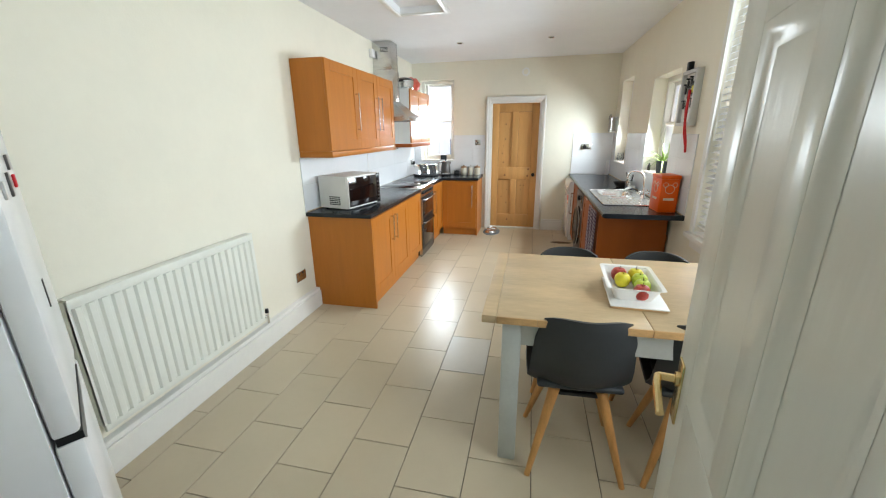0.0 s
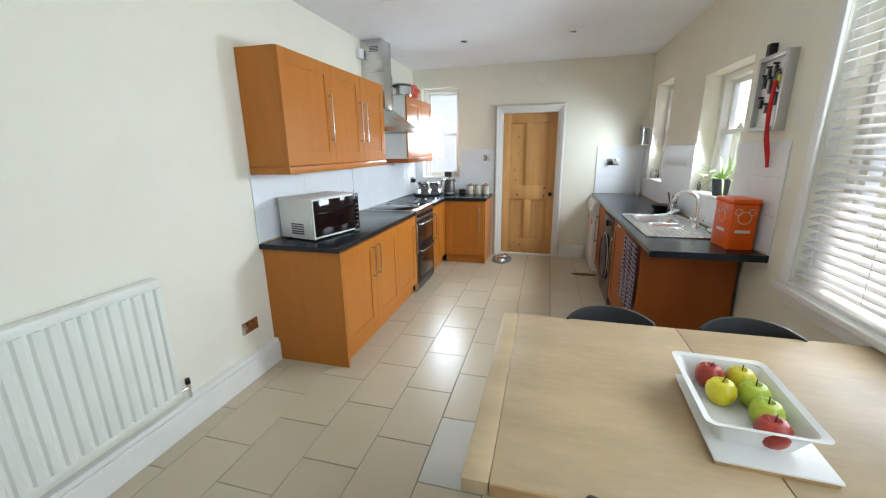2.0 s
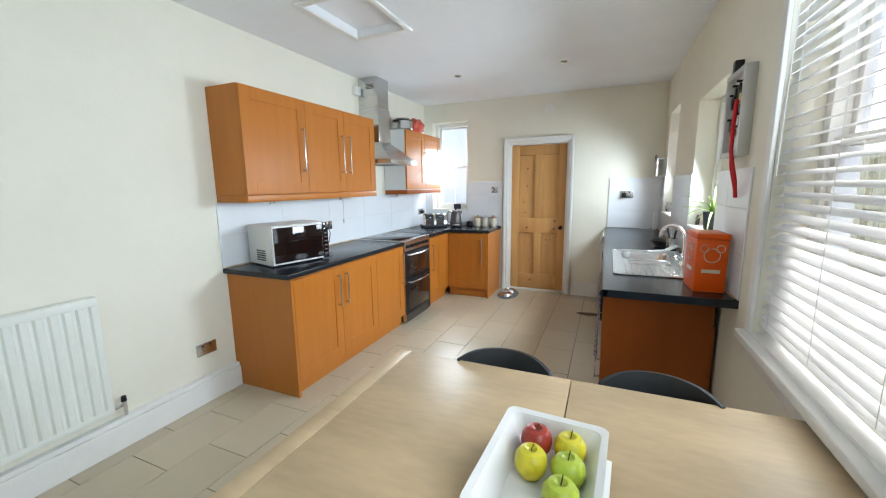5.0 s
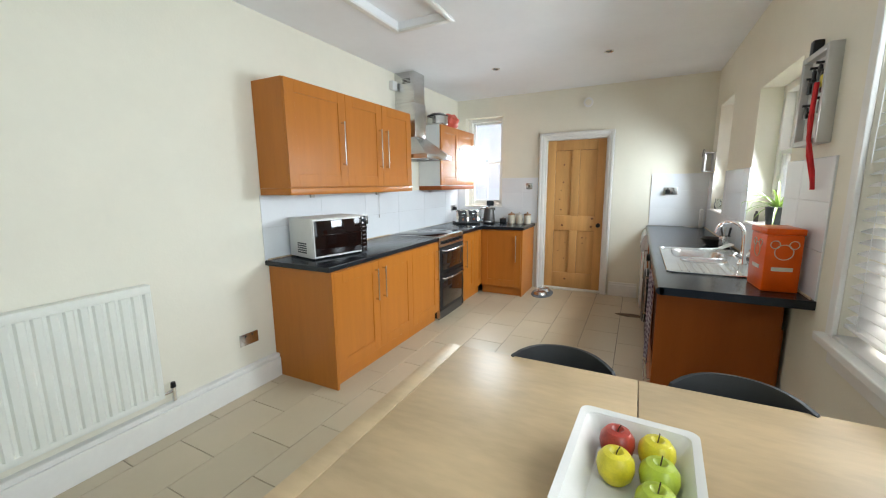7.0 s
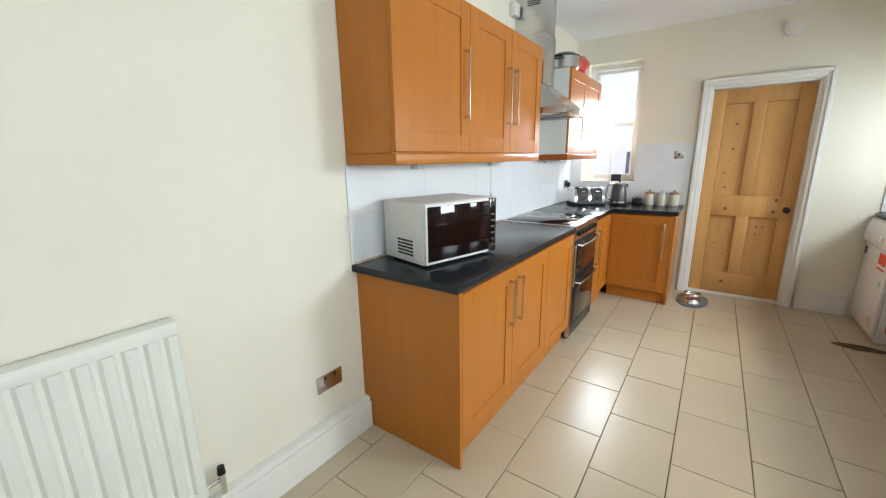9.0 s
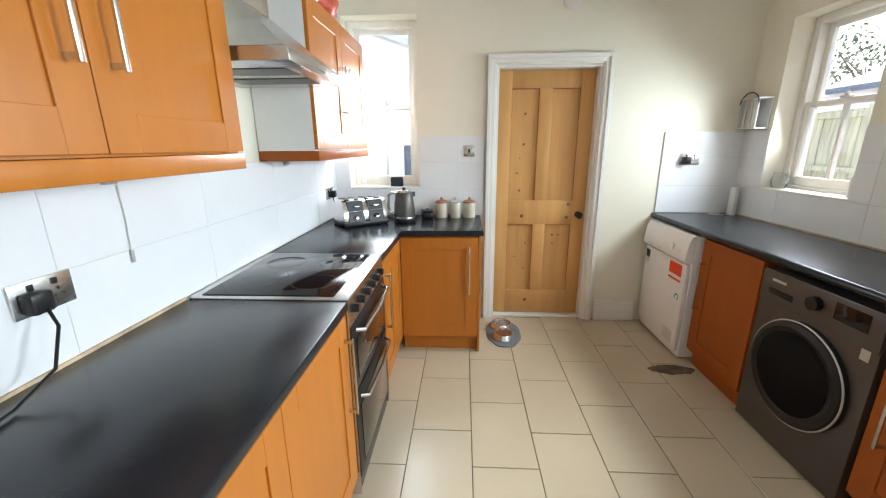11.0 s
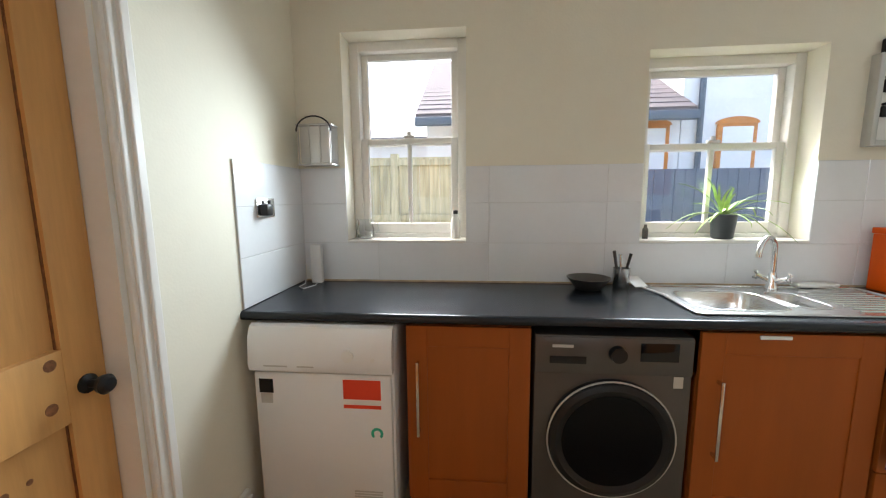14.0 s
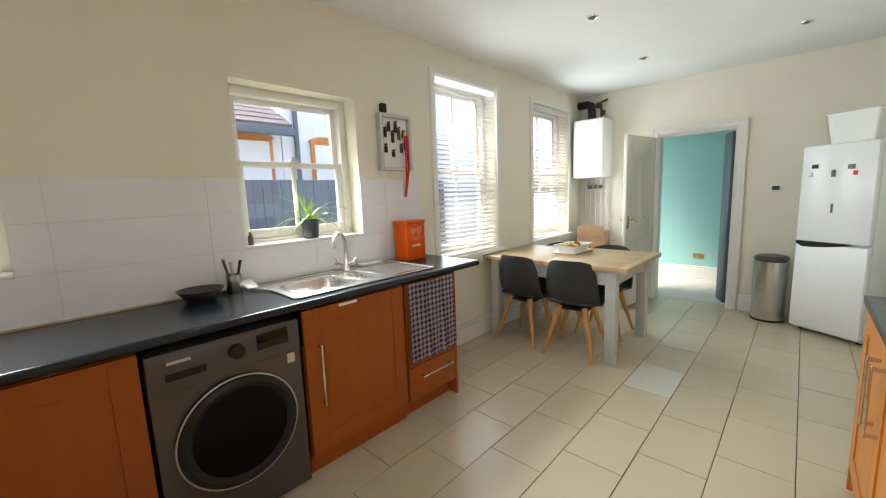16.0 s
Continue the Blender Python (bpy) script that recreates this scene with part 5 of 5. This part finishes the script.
canister(0.225, 7.70, CANISTER_LID, "cream ceramic canister with wooden lid")
canister(0.335, 7.705, CONTROL, "cream ceramic canister with grey lid")
canister(0.445, 7.71, CANISTER_LID, "cream ceramic canister with brown lid")
s = thing("butter_dish", "small black lidded pot on the worktop", "pot", (0.115, 7.65, 0.908), 15)
part("pot", bx(-0.045, 0.045, -0.045, 0.045, 0, 0.055, bevel=0.014, seg=3), BLACK, s)
part("lid", bx(-0.047, 0.047, -0.047, 0.047, 0.056, 0.068, bevel=0.005), BLACK, s)
part("knob", lathe(B(), ((0.006, 0.068), (0.012, 0.08), (0.006, 0.086)), 14), CHROME, s)
r = thing("small_radio", "small black box on the window sill", "radio", (-0.15, YN + 0.055, WB[2] + 0.014))
part("case", bx(-0.05, 0.05, -0.025, 0.025, 0, 0.075, bevel=0.005), BLACK, r)
part("speaker_face", bx(-0.042, 0.042, -0.027, -0.025, 0.01, 0.065), SCREEN, r)


def slow_cooker():
    s = thing("slow_cooker", "oval steel slow cooker on top of the wall cupboard", "slow cooker", (-0.46, 6.80, 2.158), 90)
    part("pot", lathe(B(), ((0.11, 0), (0.125, 0.02), (0.125, 0.11), (0.12, 0.115)), 32), STEEL, s)
    part("rim", lathe(B(), ((0.13, 0.112), (0.132, 0.12), (0.12, 0.125)), 32), BLACK, s)
    part("lid", lathe(B(), ((0.12, 0.125), (0.09, 0.145), (0.02, 0.155)), 32), JAR, s, "glass lid")
    for x in (-1, 1):
        part("handle", tube(B(), [(x * 0.12, -0.03, 0.09), (x * 0.17, -0.035, 0.10), (x * 0.17, 0.035, 0.10), (x * 0.12, 0.03, 0.09)], 0.008), BLACK, s)
    return s


slow_cooker()
g = thing("carrier_bag", "crumpled red bag on top of the wall cupboard", "bag", (-0.44, 7.10, 2.158))
bm = B()
bmesh.ops.create_icosphere(bm, subdivisions=4, radius=1.0)
for v in bm.verts:
    q = v.co.copy()
    f = 1 + 0.16 * noise.noise(q * 2.3) + 0.07 * noise.noise(q * 6)
    v.co = Vector((q.x * 0.11 * f, q.y * 0.14 * f, max(0.0, 0.085 + q.z * 0.10 * f)))
part("bag", bm, RED_BAG, g)
for y in (4.85, 5.75, 6.9):
    c = thing("cupboard_clip", "small metal clip under the wall cupboard", "clip", (XL + 0.009, y, 1.36))
    part("clip", bx(0, 0.02, -0.02, 0.02, -0.005, 0.02, bevel=0.003), CONTROL, c)
c = thing("hanging_cord", "thin white cord hanging on the tiles", "cord", (XL + 0.009, 5.78, 1.13))
part("cord", tube(B(), [(0.006, 0, 0.22), (0.004, 0.005, 0.12), (0.004, 0.0, 0.02)], 0.0025, 6), CORD, c)
part("toggle", cyl(B(), (0.004, 0, -0.02), 0.006, 0.04, 10), CONTROL, c)

# ---- feeding mat ----
f = thing("feeding_mat", "grey rubber pet feeding mat on the floor", "mat", (0.725, 7.50, 0.0))
bm = B()
ring = []
for k in range(48):
    a = 2 * math.pi * k / 48
    rr = 1 + 0.07 * math.cos(4 * a)
    ring.append((0.125 * rr * math.copysign(abs(math.cos(a)) ** 0.6, math.cos(a)), 0.215 * rr * math.copysign(abs(math.sin(a)) ** 0.6, math.sin(a))))
part("mat", prism(bm, ring, 'z', 0.0, 0.008), GREY_MAT, f)
for y, fill, lb in ((0.10, JAR, "steel pet water bowl"), (-0.08, KIBBLE, "steel pet bowl with dry food")):
    b = thing("pet_bowl", lb, "pet bowl", (0.72, 7.50 + y, 0.008), 0, "pet bowls")
    part("bowl", lathe(B(), ((0.085, 0), (0.088, 0.006), (0.07, 0.04), (0.075, 0.042), (0.066, 0.04), (0.055, 0.012)), 32), STEEL, b)
    part("filling", lathe(B(), ((0.058, 0.02), (0.063, 0.032), (0.03, 0.036), (0.005, 0.038)), 28), fill, b)
p = thing("floor_patch", "dark worn patch on the floor by the dryer", "stain", (1.80, 7.02, 0.0))
bm = B()
ring = [((0.15 + 0.04 * noise.noise(Vector((math.cos(a) * 2, math.sin(a) * 2, 0)))) * math.cos(a), (0.055 + 0.02 * noise.noise(Vector((math.cos(a) * 3, math.sin(a) * 3, 4)))) * math.sin(a)) for a in [2 * math.pi * k / 36 for k in range(36)]]
part("patch", prism(bm, ring, 'z', 0.001, 0.003), STAIN, p)

# ---- east worktop things ----
o = thing("storage_tin", "orange metal treat tin with printed rings", "tin", (2.405, 4.84, ZE), 4)
part("body", bx(-0.07, 0.07, -0.10, 0.10, 0, 0.27, bevel=0.006), ORANGE, o)
l = part("lid", bx(-0.074, 0.074, -0.105, 0.105, 0.27, 0.30, bevel=0.006), ORANGE, o)
for rx, dx, dy, ax in ((90, 0, -0.101, 0), (90, -0.086, 0, 1)):
    bm = B()
    for cx, cz, r in ((0, 0.19, 0.035), (-0.035, 0.225, 0.018), (0.035, 0.225, 0.018)):
        ps = [(cx + r * math.cos(a), cz + r * math.sin(a)) for a in [2 * math.pi * k / 24 for k in range(25)]]
        tube(bm, [(p[0], -0.101, p[1]) if ax == 0 else (-0.071, p[0], p[1]) for p in ps], 0.002, 6)
    if ax == 0:
        box(bm, -0.04, 0.04, -0.1015, -0.10, 0.10, 0.118)
    else:
        box(bm, -0.0715, -0.07, -0.045, 0.045, 0.10, 0.118)
    part("printed_rings", bm, CANISTER, o, "pale printed rings and bar")
b = thing("mixing_bowl", "dark grey bowl on the worktop", "bowl", (2.38, 6.28, ZE))
part("bowl", lathe(B(), ((0.05, 0), (0.06, 0.004), (0.105, 0.06), (0.10, 0.06), (0.056, 0.01)), 32), STEEL_DARK, b)
c = thing("cutlery_pot", "small metal pot holding utensils", "pot", (2.42, 6.11, ZE))
part("pot", lathe(B(), ((0.036, 0), (0.038, 0.004), (0.04, 0.10), (0.037, 0.10), (0.034, 0.01)), 22), STEEL, c)
for a, b2, m in (((0.0, 0.01, 0.02), (-0.03, 0.05, 0.19), STEEL_DARK), ((0.01, -0.01, 0.02), (0.02, -0.05, 0.17), BLACK), ((-0.01, 0.0, 0.02), (0.0, 0.01, 0.17), STEEL)):
    part("utensil", rod(B(), a, b2, 0.005, 0.008, 8), m, c)
s = thing("spatula", "white slotted spatula lying by the sink", "spatula", (2.40, 6.03, ZE), 15)
part("blade", bx(-0.04, 0.045, -0.035, 0.035, 0.03, 0.036, bevel=0.002), WHITE_PL, s, at=pose(0.03, 0, 0.0, 0, -24, 0))
part("handle", rod(B(), (0.0, 0, 0.014), (-0.17, -0.02, 0.006), 0.005), WHITE_PL, s)
s = thing("dish_brush", "white dish brush resting behind the drainer", "brush", (2.46, 5.18, ZE + 0.006), 5)
part("cloth", bx(-0.03, 0.03, -0.10, 0.10, 0, 0.022, bevel=0.01, seg=3), WHITE_PL, s)
part("bristles", bx(-0.025, 0.025, 0.03, 0.09, -0.006, 0.0), BLACK, s)
h = thing("charging_handset", "white upright handset with a looped cable", "handset", (2.45, 7.70, ZE))
part("body", bx(-0.018, 0.018, -0.03, 0.03, 0, 0.21, bevel=0.007), WHITE_PL, h)
part("cable", tube(B(), [(0, 0, 0.004), (-0.08, -0.02, 0.004), (-0.16, 0.01, 0.004), (-0.12, 0.05, 0.004), (-0.05, 0.05, 0.004), (-0.02, 0.06, 0.02)], 0.003), CORD, h)


def tea_towel():
    t = thing("tea_towel", "purple and white checked tea towel hung over the cabinet", "tea towel", (XE - 0.028, 5.335, 0), -90)
    bm, nx, nz = B(), 28, 24
    g = []
    for i in range(nz + 1):
        z = 0.882 - 0.50 * i / nz
        row = []
        for k in range(nx + 1):
            u = k / nx
            fold = 0.010 * math.sin(u * 19 + 0.6) * (0.3 + i / nz) + 0.006 * math.sin(u * 41 + i * 0.12)
            row.append(bm.verts.new((0.012 + 0.41 * u + 0.012 * (u - 0.5) * i / nz, -0.012 - abs(fold) - fold * 0.3, z + 0.006 * math.sin(u * 9))))
        g.append(row)
    for a, b in zip(g, g[1:]):
        for k in range(nx):
            bm.faces.new((a[k], a[k + 1], b[k + 1], b[k]))
    bmesh.ops.solidify(bm, geom=bm.faces[:], thickness=0.003)
    part("cloth", bm, CLOTH, t)
    return t


tea_towel()


def key_cabinet():
    k = thing("key_board", "pale framed key board with keys and red lanyard", "key board", (XR, 4.87, 1.61), -90)
    fr = B()
    for b in ((-0.15, -0.125, 0, 0.41), (0.125, 0.15, 0, 0.41), (-0.125, 0.125, 0, 0.025), (-0.125, 0.125, 0.385, 0.41)):
        box(fr, b[0], b[1], -0.05, 0, b[2], b[3], bevel=0.003)
    part("frame", fr, CONTROL, k)
    part("back_board", bx(-0.125, 0.125, -0.018, -0.002, 0.025, 0.385), PLATE, k)
    for x, z, l in ((-0.09, 0.29, 0.10), (-0.09, 0.17, 0.08), (-0.02, 0.27, 0.13), (-0.02, 0.13, 0.06), (0.04, 0.30, 0.14), (0.085, 0.28, 0.07), (-0.055, 0.33, 0.09), (0.01, 0.34, 0.12), (0.06, 0.18, 0.09), (0.10, 0.20, 0.08)):
        bm = B()
        cyl(bm, (x, -0.045, z + 0.02), 0.006, 0.027, 10, 'y')
        box(bm, x - 0.013, x + 0.013, -0.034, -0.022, z - l / 2, z + 0.01, bevel=0.004)
        tube(bm, [(x + 0.014 * math.cos(a), -0.03, z + 0.014 * math.sin(a)) for a in [2 * math.pi * q / 14 for q in range(15)]], 0.002, 6)
        part("key_ring", bm, BLACK if x < 0.03 else STEEL_DARK, k, "bunch of dark keys")
    part("tag", bx(0.075, 0.105, -0.045, -0.04, 0.24, 0.29, bevel=0.002), APPLE_Y, k, "yellow tag")
    bm = tube(B(), [(0.09, -0.055, 0.26), (0.095, -0.06, 0.15), (0.10, -0.06, 0.02), (0.095, -0.03, -0.12), (0.088, -0.02, -0.20)], 0.009, 8)
    tube(bm, [(0.075, -0.055, 0.26), (0.075, -0.06, 0.10), (0.08, -0.05, -0.05), (0.085, -0.02, -0.19)], 0.006, 8)
    part("lanyard", bm, RED, k, "red fabric lanyard")
    part("hook", bx(-0.115, -0.07, -0.04, 0.0, 0.415, 0.48, bevel=0.006), BLACK, k, "black wall hook")
    return k


key_cabinet()


def wire_rack():
    w = thing("wall_rack", "small grey metal rack with a cable on the wall", "rack", (XR - 0.001, 7.665, 1.56), -90)
    for z in (0.0, 0.20):
        part("shelf", bx(-0.095, 0.095, -0.10, 0.0, z, z + 0.008, bevel=0.002), CONTROL, w)
    part("back_plate", bx(-0.09, 0.09, -0.012, -0.002, 0.01, 0.20), SILVER, w)
    part("front_plate", bx(-0.078, 0.078, -0.088, -0.08, 0.012, 0.196, bevel=0.002), CONTROL, w, "grey metal front")
    for x in (-0.085, -0.03, 0.03, 0.085):
        part("bar", rod(B(), (x, -0.092, 0.004), (x, -0.092, 0.204), 0.004, seg=8), CONTROL, w)
    part("cable", tube(B(), [(0.092 * math.cos(a), -0.098, 0.17 + 0.075 * math.sin(a)) for a in [radians(10 * q) for q in range(19)]], 0.004, 8), BLACK, w, "black looped cable")
    return w


wire_rack()


def spider_plant():
    p = thing("spider_plant", "spider plant in a dark grey pot on the sill", "plant", (XR + 0.065, 5.56, W2[2] + 0.014))
    part("pot", lathe(B(), ((0.042, 0), (0.05, 0.01), (0.06, 0.12), (0.064, 0.125), (0.058, 0.128), (0.052, 0.11)), 26), POT, p)
    part("soil", cyl(B(), (0, 0, 0.10), 0.053, 0.006, 20), STAIN, p)
    rnd = random.Random(5)
    for k in range(26):
        a = 2 * math.pi * k / 26 + rnd.uniform(-.2, .2)
        L, up = rnd.uniform(0.18, 0.33), rnd.uniform(0.35, 1.25)
        bm, last = B(), None
        n = 8
        for i in range(n + 1):
            s = i / n
            r = L * s * math.cos(up * (1 - 0.2 * s))
            z = 0.11 + L * (s * math.sin(up) * 1.15 - 0.75 * s * s * (1.3 - up * 0.7))
            x = max(-0.16, min(0.045, r * math.cos(a)))
            w = 0.009 * (1 - s) ** 0.6 + 0.0008
            side = Vector((-math.sin(a), math.cos(a), 0)) * w
            c = Vector((x, r * math.sin(a), z))
            pair = (bm.verts.new(c - side), bm.verts.new(c + Vector((0, 0, -0.003))), bm.verts.new(c + side))
            if last:
                bm.faces.new((last[0], last[1], pair[1], pair[0]))
                bm.faces.new((last[1], last[2], pair[2], pair[1]))
            last = pair
        part("leaf", bm, LEAF, p)
    return p


spider_plant()
j = thing("glass_jug", "small clear glass jug on the window sill", "jug", (XR + 0.06, 7.46, W1[2] + 0.014))
part("jug", lathe(B(), ((0.035, 0), (0.045, 0.01), (0.05, 0.05), (0.038, 0.09), (0.042, 0.11), (0.038, 0.11), (0.034, 0.09), (0.045, 0.05), (0.03, 0.008)), 26), JAR, j)
part("handle", tube(B(), [(0, -0.04, 0.095), (0, -0.075, 0.085), (0, -0.075, 0.045), (0, -0.046, 0.03)], 0.005), JAR, j)
b = thing("soap_bottle", "white soap bottle on the window sill", "bottle", (XR + 0.07, 6.95, W1[2] + 0.014))
part("bottle", lathe(B(), ((0.024, 0), (0.026, 0.006), (0.026, 0.10), (0.012, 0.125), (0.012, 0.135)), 20), WHITE_PL, b)
part("cap", lathe(B(), ((0.013, 0.136), (0.013, 0.155), (0.004, 0.158)), 16), BLACK, b)
b = thing("sill_bottle", "small dark bottle on the window sill", "bottle", (XR + 0.05, 5.95, W2[2] + 0.014))
part("bottle", lathe(B(), ((0.014, 0), (0.015, 0.05), (0.008, 0.06), (0.008, 0.075)), 14), STEEL_DARK, b)
# dark leaf of a door at the hall's end
d = thing("hall_door", "dark stained door edge standing open in the hall", "door", (0.81, 1.30, 0), -68)
part("leaf", bx(0, 0.26, -0.02, 0.02, 0.01, 2.0, bevel=0.003), FASCIA, d)

# ---- outside ----
structure("ground", bx(-300, 300, -300, 300, -0.30, -0.15), PAVING, "grey garden paving", "ground")


def fence(y0, y1, x, h, mat, name, label, rails=True):
    f = thing(name, label, "fence", (x, y0, -0.15))
    n = int((y1 - y0) / 0.125)
    me = mesh_of("board", bx(-0.009, 0.009, 0, 0.121, 0, h, bevel=0.002, seg=1), mat)
    for k in range(n):
        o = new("board", me)
        o.parent = f
        o.matrix_basis = pose(0.006 * (k % 2), k * 0.125, 0)
    if rails:
        for z in (0.35, h * 0.62, h - 0.1):
            part("rail", bx(-0.05, -0.011, 0, y1 - y0, z, z + 0.07, bevel=0.003), mat, f, smooth=False)
        for k in range(int((y1 - y0) / 1.8) + 1):
            part("post", bx(-0.055, 0.04, k * 1.8 - 0.045, k * 1.8 + 0.045, 0, h + 0.04, bevel=0.004), mat, f, smooth=False)
    return f


fence(6.05, 12.5, 5.2, 2.02, FENCEWOOD, "garden_fence", "weathered wooden garden fence with rails")
fence(1.0, 6.0, 5.6, 1.86, BLUEGREY, "painted_fence", "blue-grey painted fence panel", False)


def neighbour():
    x, y0, y1, ze = 8.2, 3.1, 7.85, 2.85
    h = thing("house", "white rendered neighbouring house with tiled roof", "house", (x, y0, -0.15))
    L = y1 - y0
    part("wall", bx(0, 6, 0, L, 0, ze + 0.15), RENDER, h, smooth=False)
    r = part("roof", prism(B(), ((-0.45, ze + 0.10), (3.0, ze + 2.1), (6.45, ze + 0.10), (6.45, ze + 0.18), (3.0, ze + 2.25), (-0.45, ze + 0.20)), 'y', -0.05, L + 0.15), SLATE, h, smooth=False)
    sl = math.atan2(2.0, 3.45)
    me = mesh_of("tile_course", bx(-0.15, 0.15, -0.05, L + 0.15, 0, 0.03), SLATE)
    for k in range(15):
        o = new("tile_course", me)
        o.parent = r
        o.matrix_basis = pose(-0.32 + 0.23 * k, 0, ze + 0.25 + 0.23 * k * math.tan(sl), 0, -math.degrees(sl) + 4, 0)
    part("gutter", bx(-0.58, -0.44, -0.05, L + 0.15, ze - 0.02, ze + 0.13, bevel=0.02), FASCIA, h, "dark gutter")
    house_window(h, 0.57, 0.74)
    # the taller wing beside it
    t = thing("house", "tall plain white rendered house wing", "house", (x, -6.0, -0.15))
    part("wall", bx(0, 6, 0, 9.08, 0, 5.4), RENDER, t, smooth=False)
    part("roof", prism(B(), ((-0.3, 5.4), (3.0, 7.2), (6.3, 5.4)), 'y', -0.2, 9.1), SLATE, t, smooth=False)
    part("downpipe", rod(B(), (-0.06, 8.78, 0), (-0.06, 8.78, 5.4), 0.05), FASCIA, t, "dark downpipe")
    house_window(t, 8.12, 0.68)
    house_window(t, 5.6, 0.68)


def house_window(h, y, w):
    win = part("window", bx(-0.06, 0.02, y - w / 2, y + w / 2, 1.75, 2.86, bevel=0.01), ORANGE_FRAME, h, "varnished wooden window")
    part("pane", bx(-0.075, -0.06, y - w / 2 + 0.08, y + w / 2 - 0.08, 1.83, 2.76), RENDER, win)
    arch = [(y + (w / 2 + 0.03) * math.cos(a), 2.82 + 0.12 * math.sin(a)) for a in [math.pi * k / 12 for k in range(13)]]
    part("arch", prism(B(), arch, 'x', -0.07, 0.0), ORANGE_FRAME, win)


neighbour()
s = thing("outbuilding", "low white outbuilding with dark sloping roof", "outbuilding", (11.0, 8.2, -0.15))
part("wall", bx(0, 4, 0, 9, 0, 3.0), RENDER, s, smooth=False)
part("roof", prism(B(), ((-0.3, 2.95), (2.0, 3.7), (4.3, 2.95), (4.3, 3.1), (2.0, 3.85), (-0.3, 3.1)), 'y', -0.3, 9.3), FASCIA, s, smooth=False)

# lean-to seen through the north window
s = thing("lean_to", "white rendered lean-to with sloping roof edge", "outbuilding", (-3.2, 9.6, -0.15))
part("wall", bx(0, 3.9, 0, 0.15, 0, 3.0), RENDER, s, smooth=False)
part("roof_edge", prism(B(), ((-0.2, 3.75), (4.1, 2.35), (4.1, 2.42), (-0.2, 3.82)), 'y', -0.15, 0.15), CONTROL, s, smooth=False)
c = thing("garden_chair", "blue-grey garden chair outside the window", "chair", (0.02, 8.75, -0.15), 8)
part("backrest", bx(-0.24, 0.24, 0, 0.05, 0.9, 1.62, bevel=0.02, seg=3), BLUEGREY, c)
part("seat", bx(-0.24, 0.24, -0.45, 0.0, 0.86, 0.92, bevel=0.02), BLUEGREY, c)
for x in (-0.22, 0.22):
    for y in (-0.42, 0.02):
        part("leg", bx(x - 0.02, x + 0.02, y - 0.02, y + 0.02, 0, 0.87), BLUEGREY, c)


def tree(at, h, seed, label):
    rnd = random.Random(seed)
    t = thing("tree", label, "tree", at)
    bm = rod(B(), (0, 0, 0), (0.1, 0, h * 0.6), 0.16, 0.07, 10)
    tips = []
    for k in range(9):
        a, z = rnd.uniform(0, 6.28), h * rnd.uniform(0.35, 0.6)
        e = (math.cos(a) * h * 0.25, math.sin(a) * h * 0.25, z + h * rnd.uniform(0.1, 0.3))
        rod(bm, (0.05, 0, z), e, 0.05, 0.015, 7)
        tips.append(e)
    part("trunk", bm, STAIN, t)
    bm = B()
    for k in range(1100):
        e = Vector(rnd.choice(tips)) + Vector((rnd.gauss(0, 0.5), rnd.gauss(0, 0.5), rnd.gauss(0, 0.45)))
        u, v = Vector((rnd.gauss(0, 1), rnd.gauss(0, 1), rnd.gauss(0, 1))).normalized() * 0.09, Vector((rnd.gauss(0, 1), rnd.gauss(0, 1), rnd.gauss(0, 1))).normalized() * 0.06
        bm.faces.new([bm.verts.new(e + q) for q in (-u, v, u, -v)])
    part("crown", bm, HEDGE, t, smooth=False)
    return t


tree((15.5, 21.0, -0.15), 6.5, 3, "leafy garden tree beyond the fence")

# ---- floor tiles ----
floor_ob = bpy.data.objects["floor"]
PX, PY, G = 0.313, 0.470, 0.004


def tile_mesh(x0, x1, y0, y1, mat):
    return mesh_of("tile", bx(x0, x1, y0, y1, -0.006, 0.0, bevel=0.0015, seg=1), mat)


full = tile_mesh(0, PX - G, 0, PY - G, TILE_FLOOR)
pale = tile_mesh(0, PX - G, 0, PY - G, TILE_PALE)
rnd = random.Random(11)
for i in range(-4, 9):
    X = 0.135 + PX * i
    x0, x1 = max(X, XL), min(X + PX, XR)
    if x1 - x0 < 0.02:
        continue
    base = 6.155 + (PY / 2 if i % 2 == 0 else 0.0)
    for k in range(-12, 5):
        Y = base + PY * k
        y0, y1 = max(Y, YS - 0.14), min(Y + PY, YN + 0.02)
        if y1 - y0 < 0.02:
            continue
        if x1 - x0 > PX - 1e-4 and y1 - y0 > PY - 1e-4:
            white = abs(X - 0.76) < 0.02 and abs(Y - 3.63) < 0.13
            o = new("tile", pale if white else full)
            o.matrix_basis = pose(X + G / 2, Y + G / 2, rnd.uniform(-0.0007, 0.0004), rnd.uniform(-.08, .08), rnd.uniform(-.08, .08), 0)
        else:
            o = new("tile", tile_mesh(x0 + G / 2, x1 - G / 2, y0 + G / 2, y1 - G / 2, TILE_FLOOR))
        o.parent = floor_ob
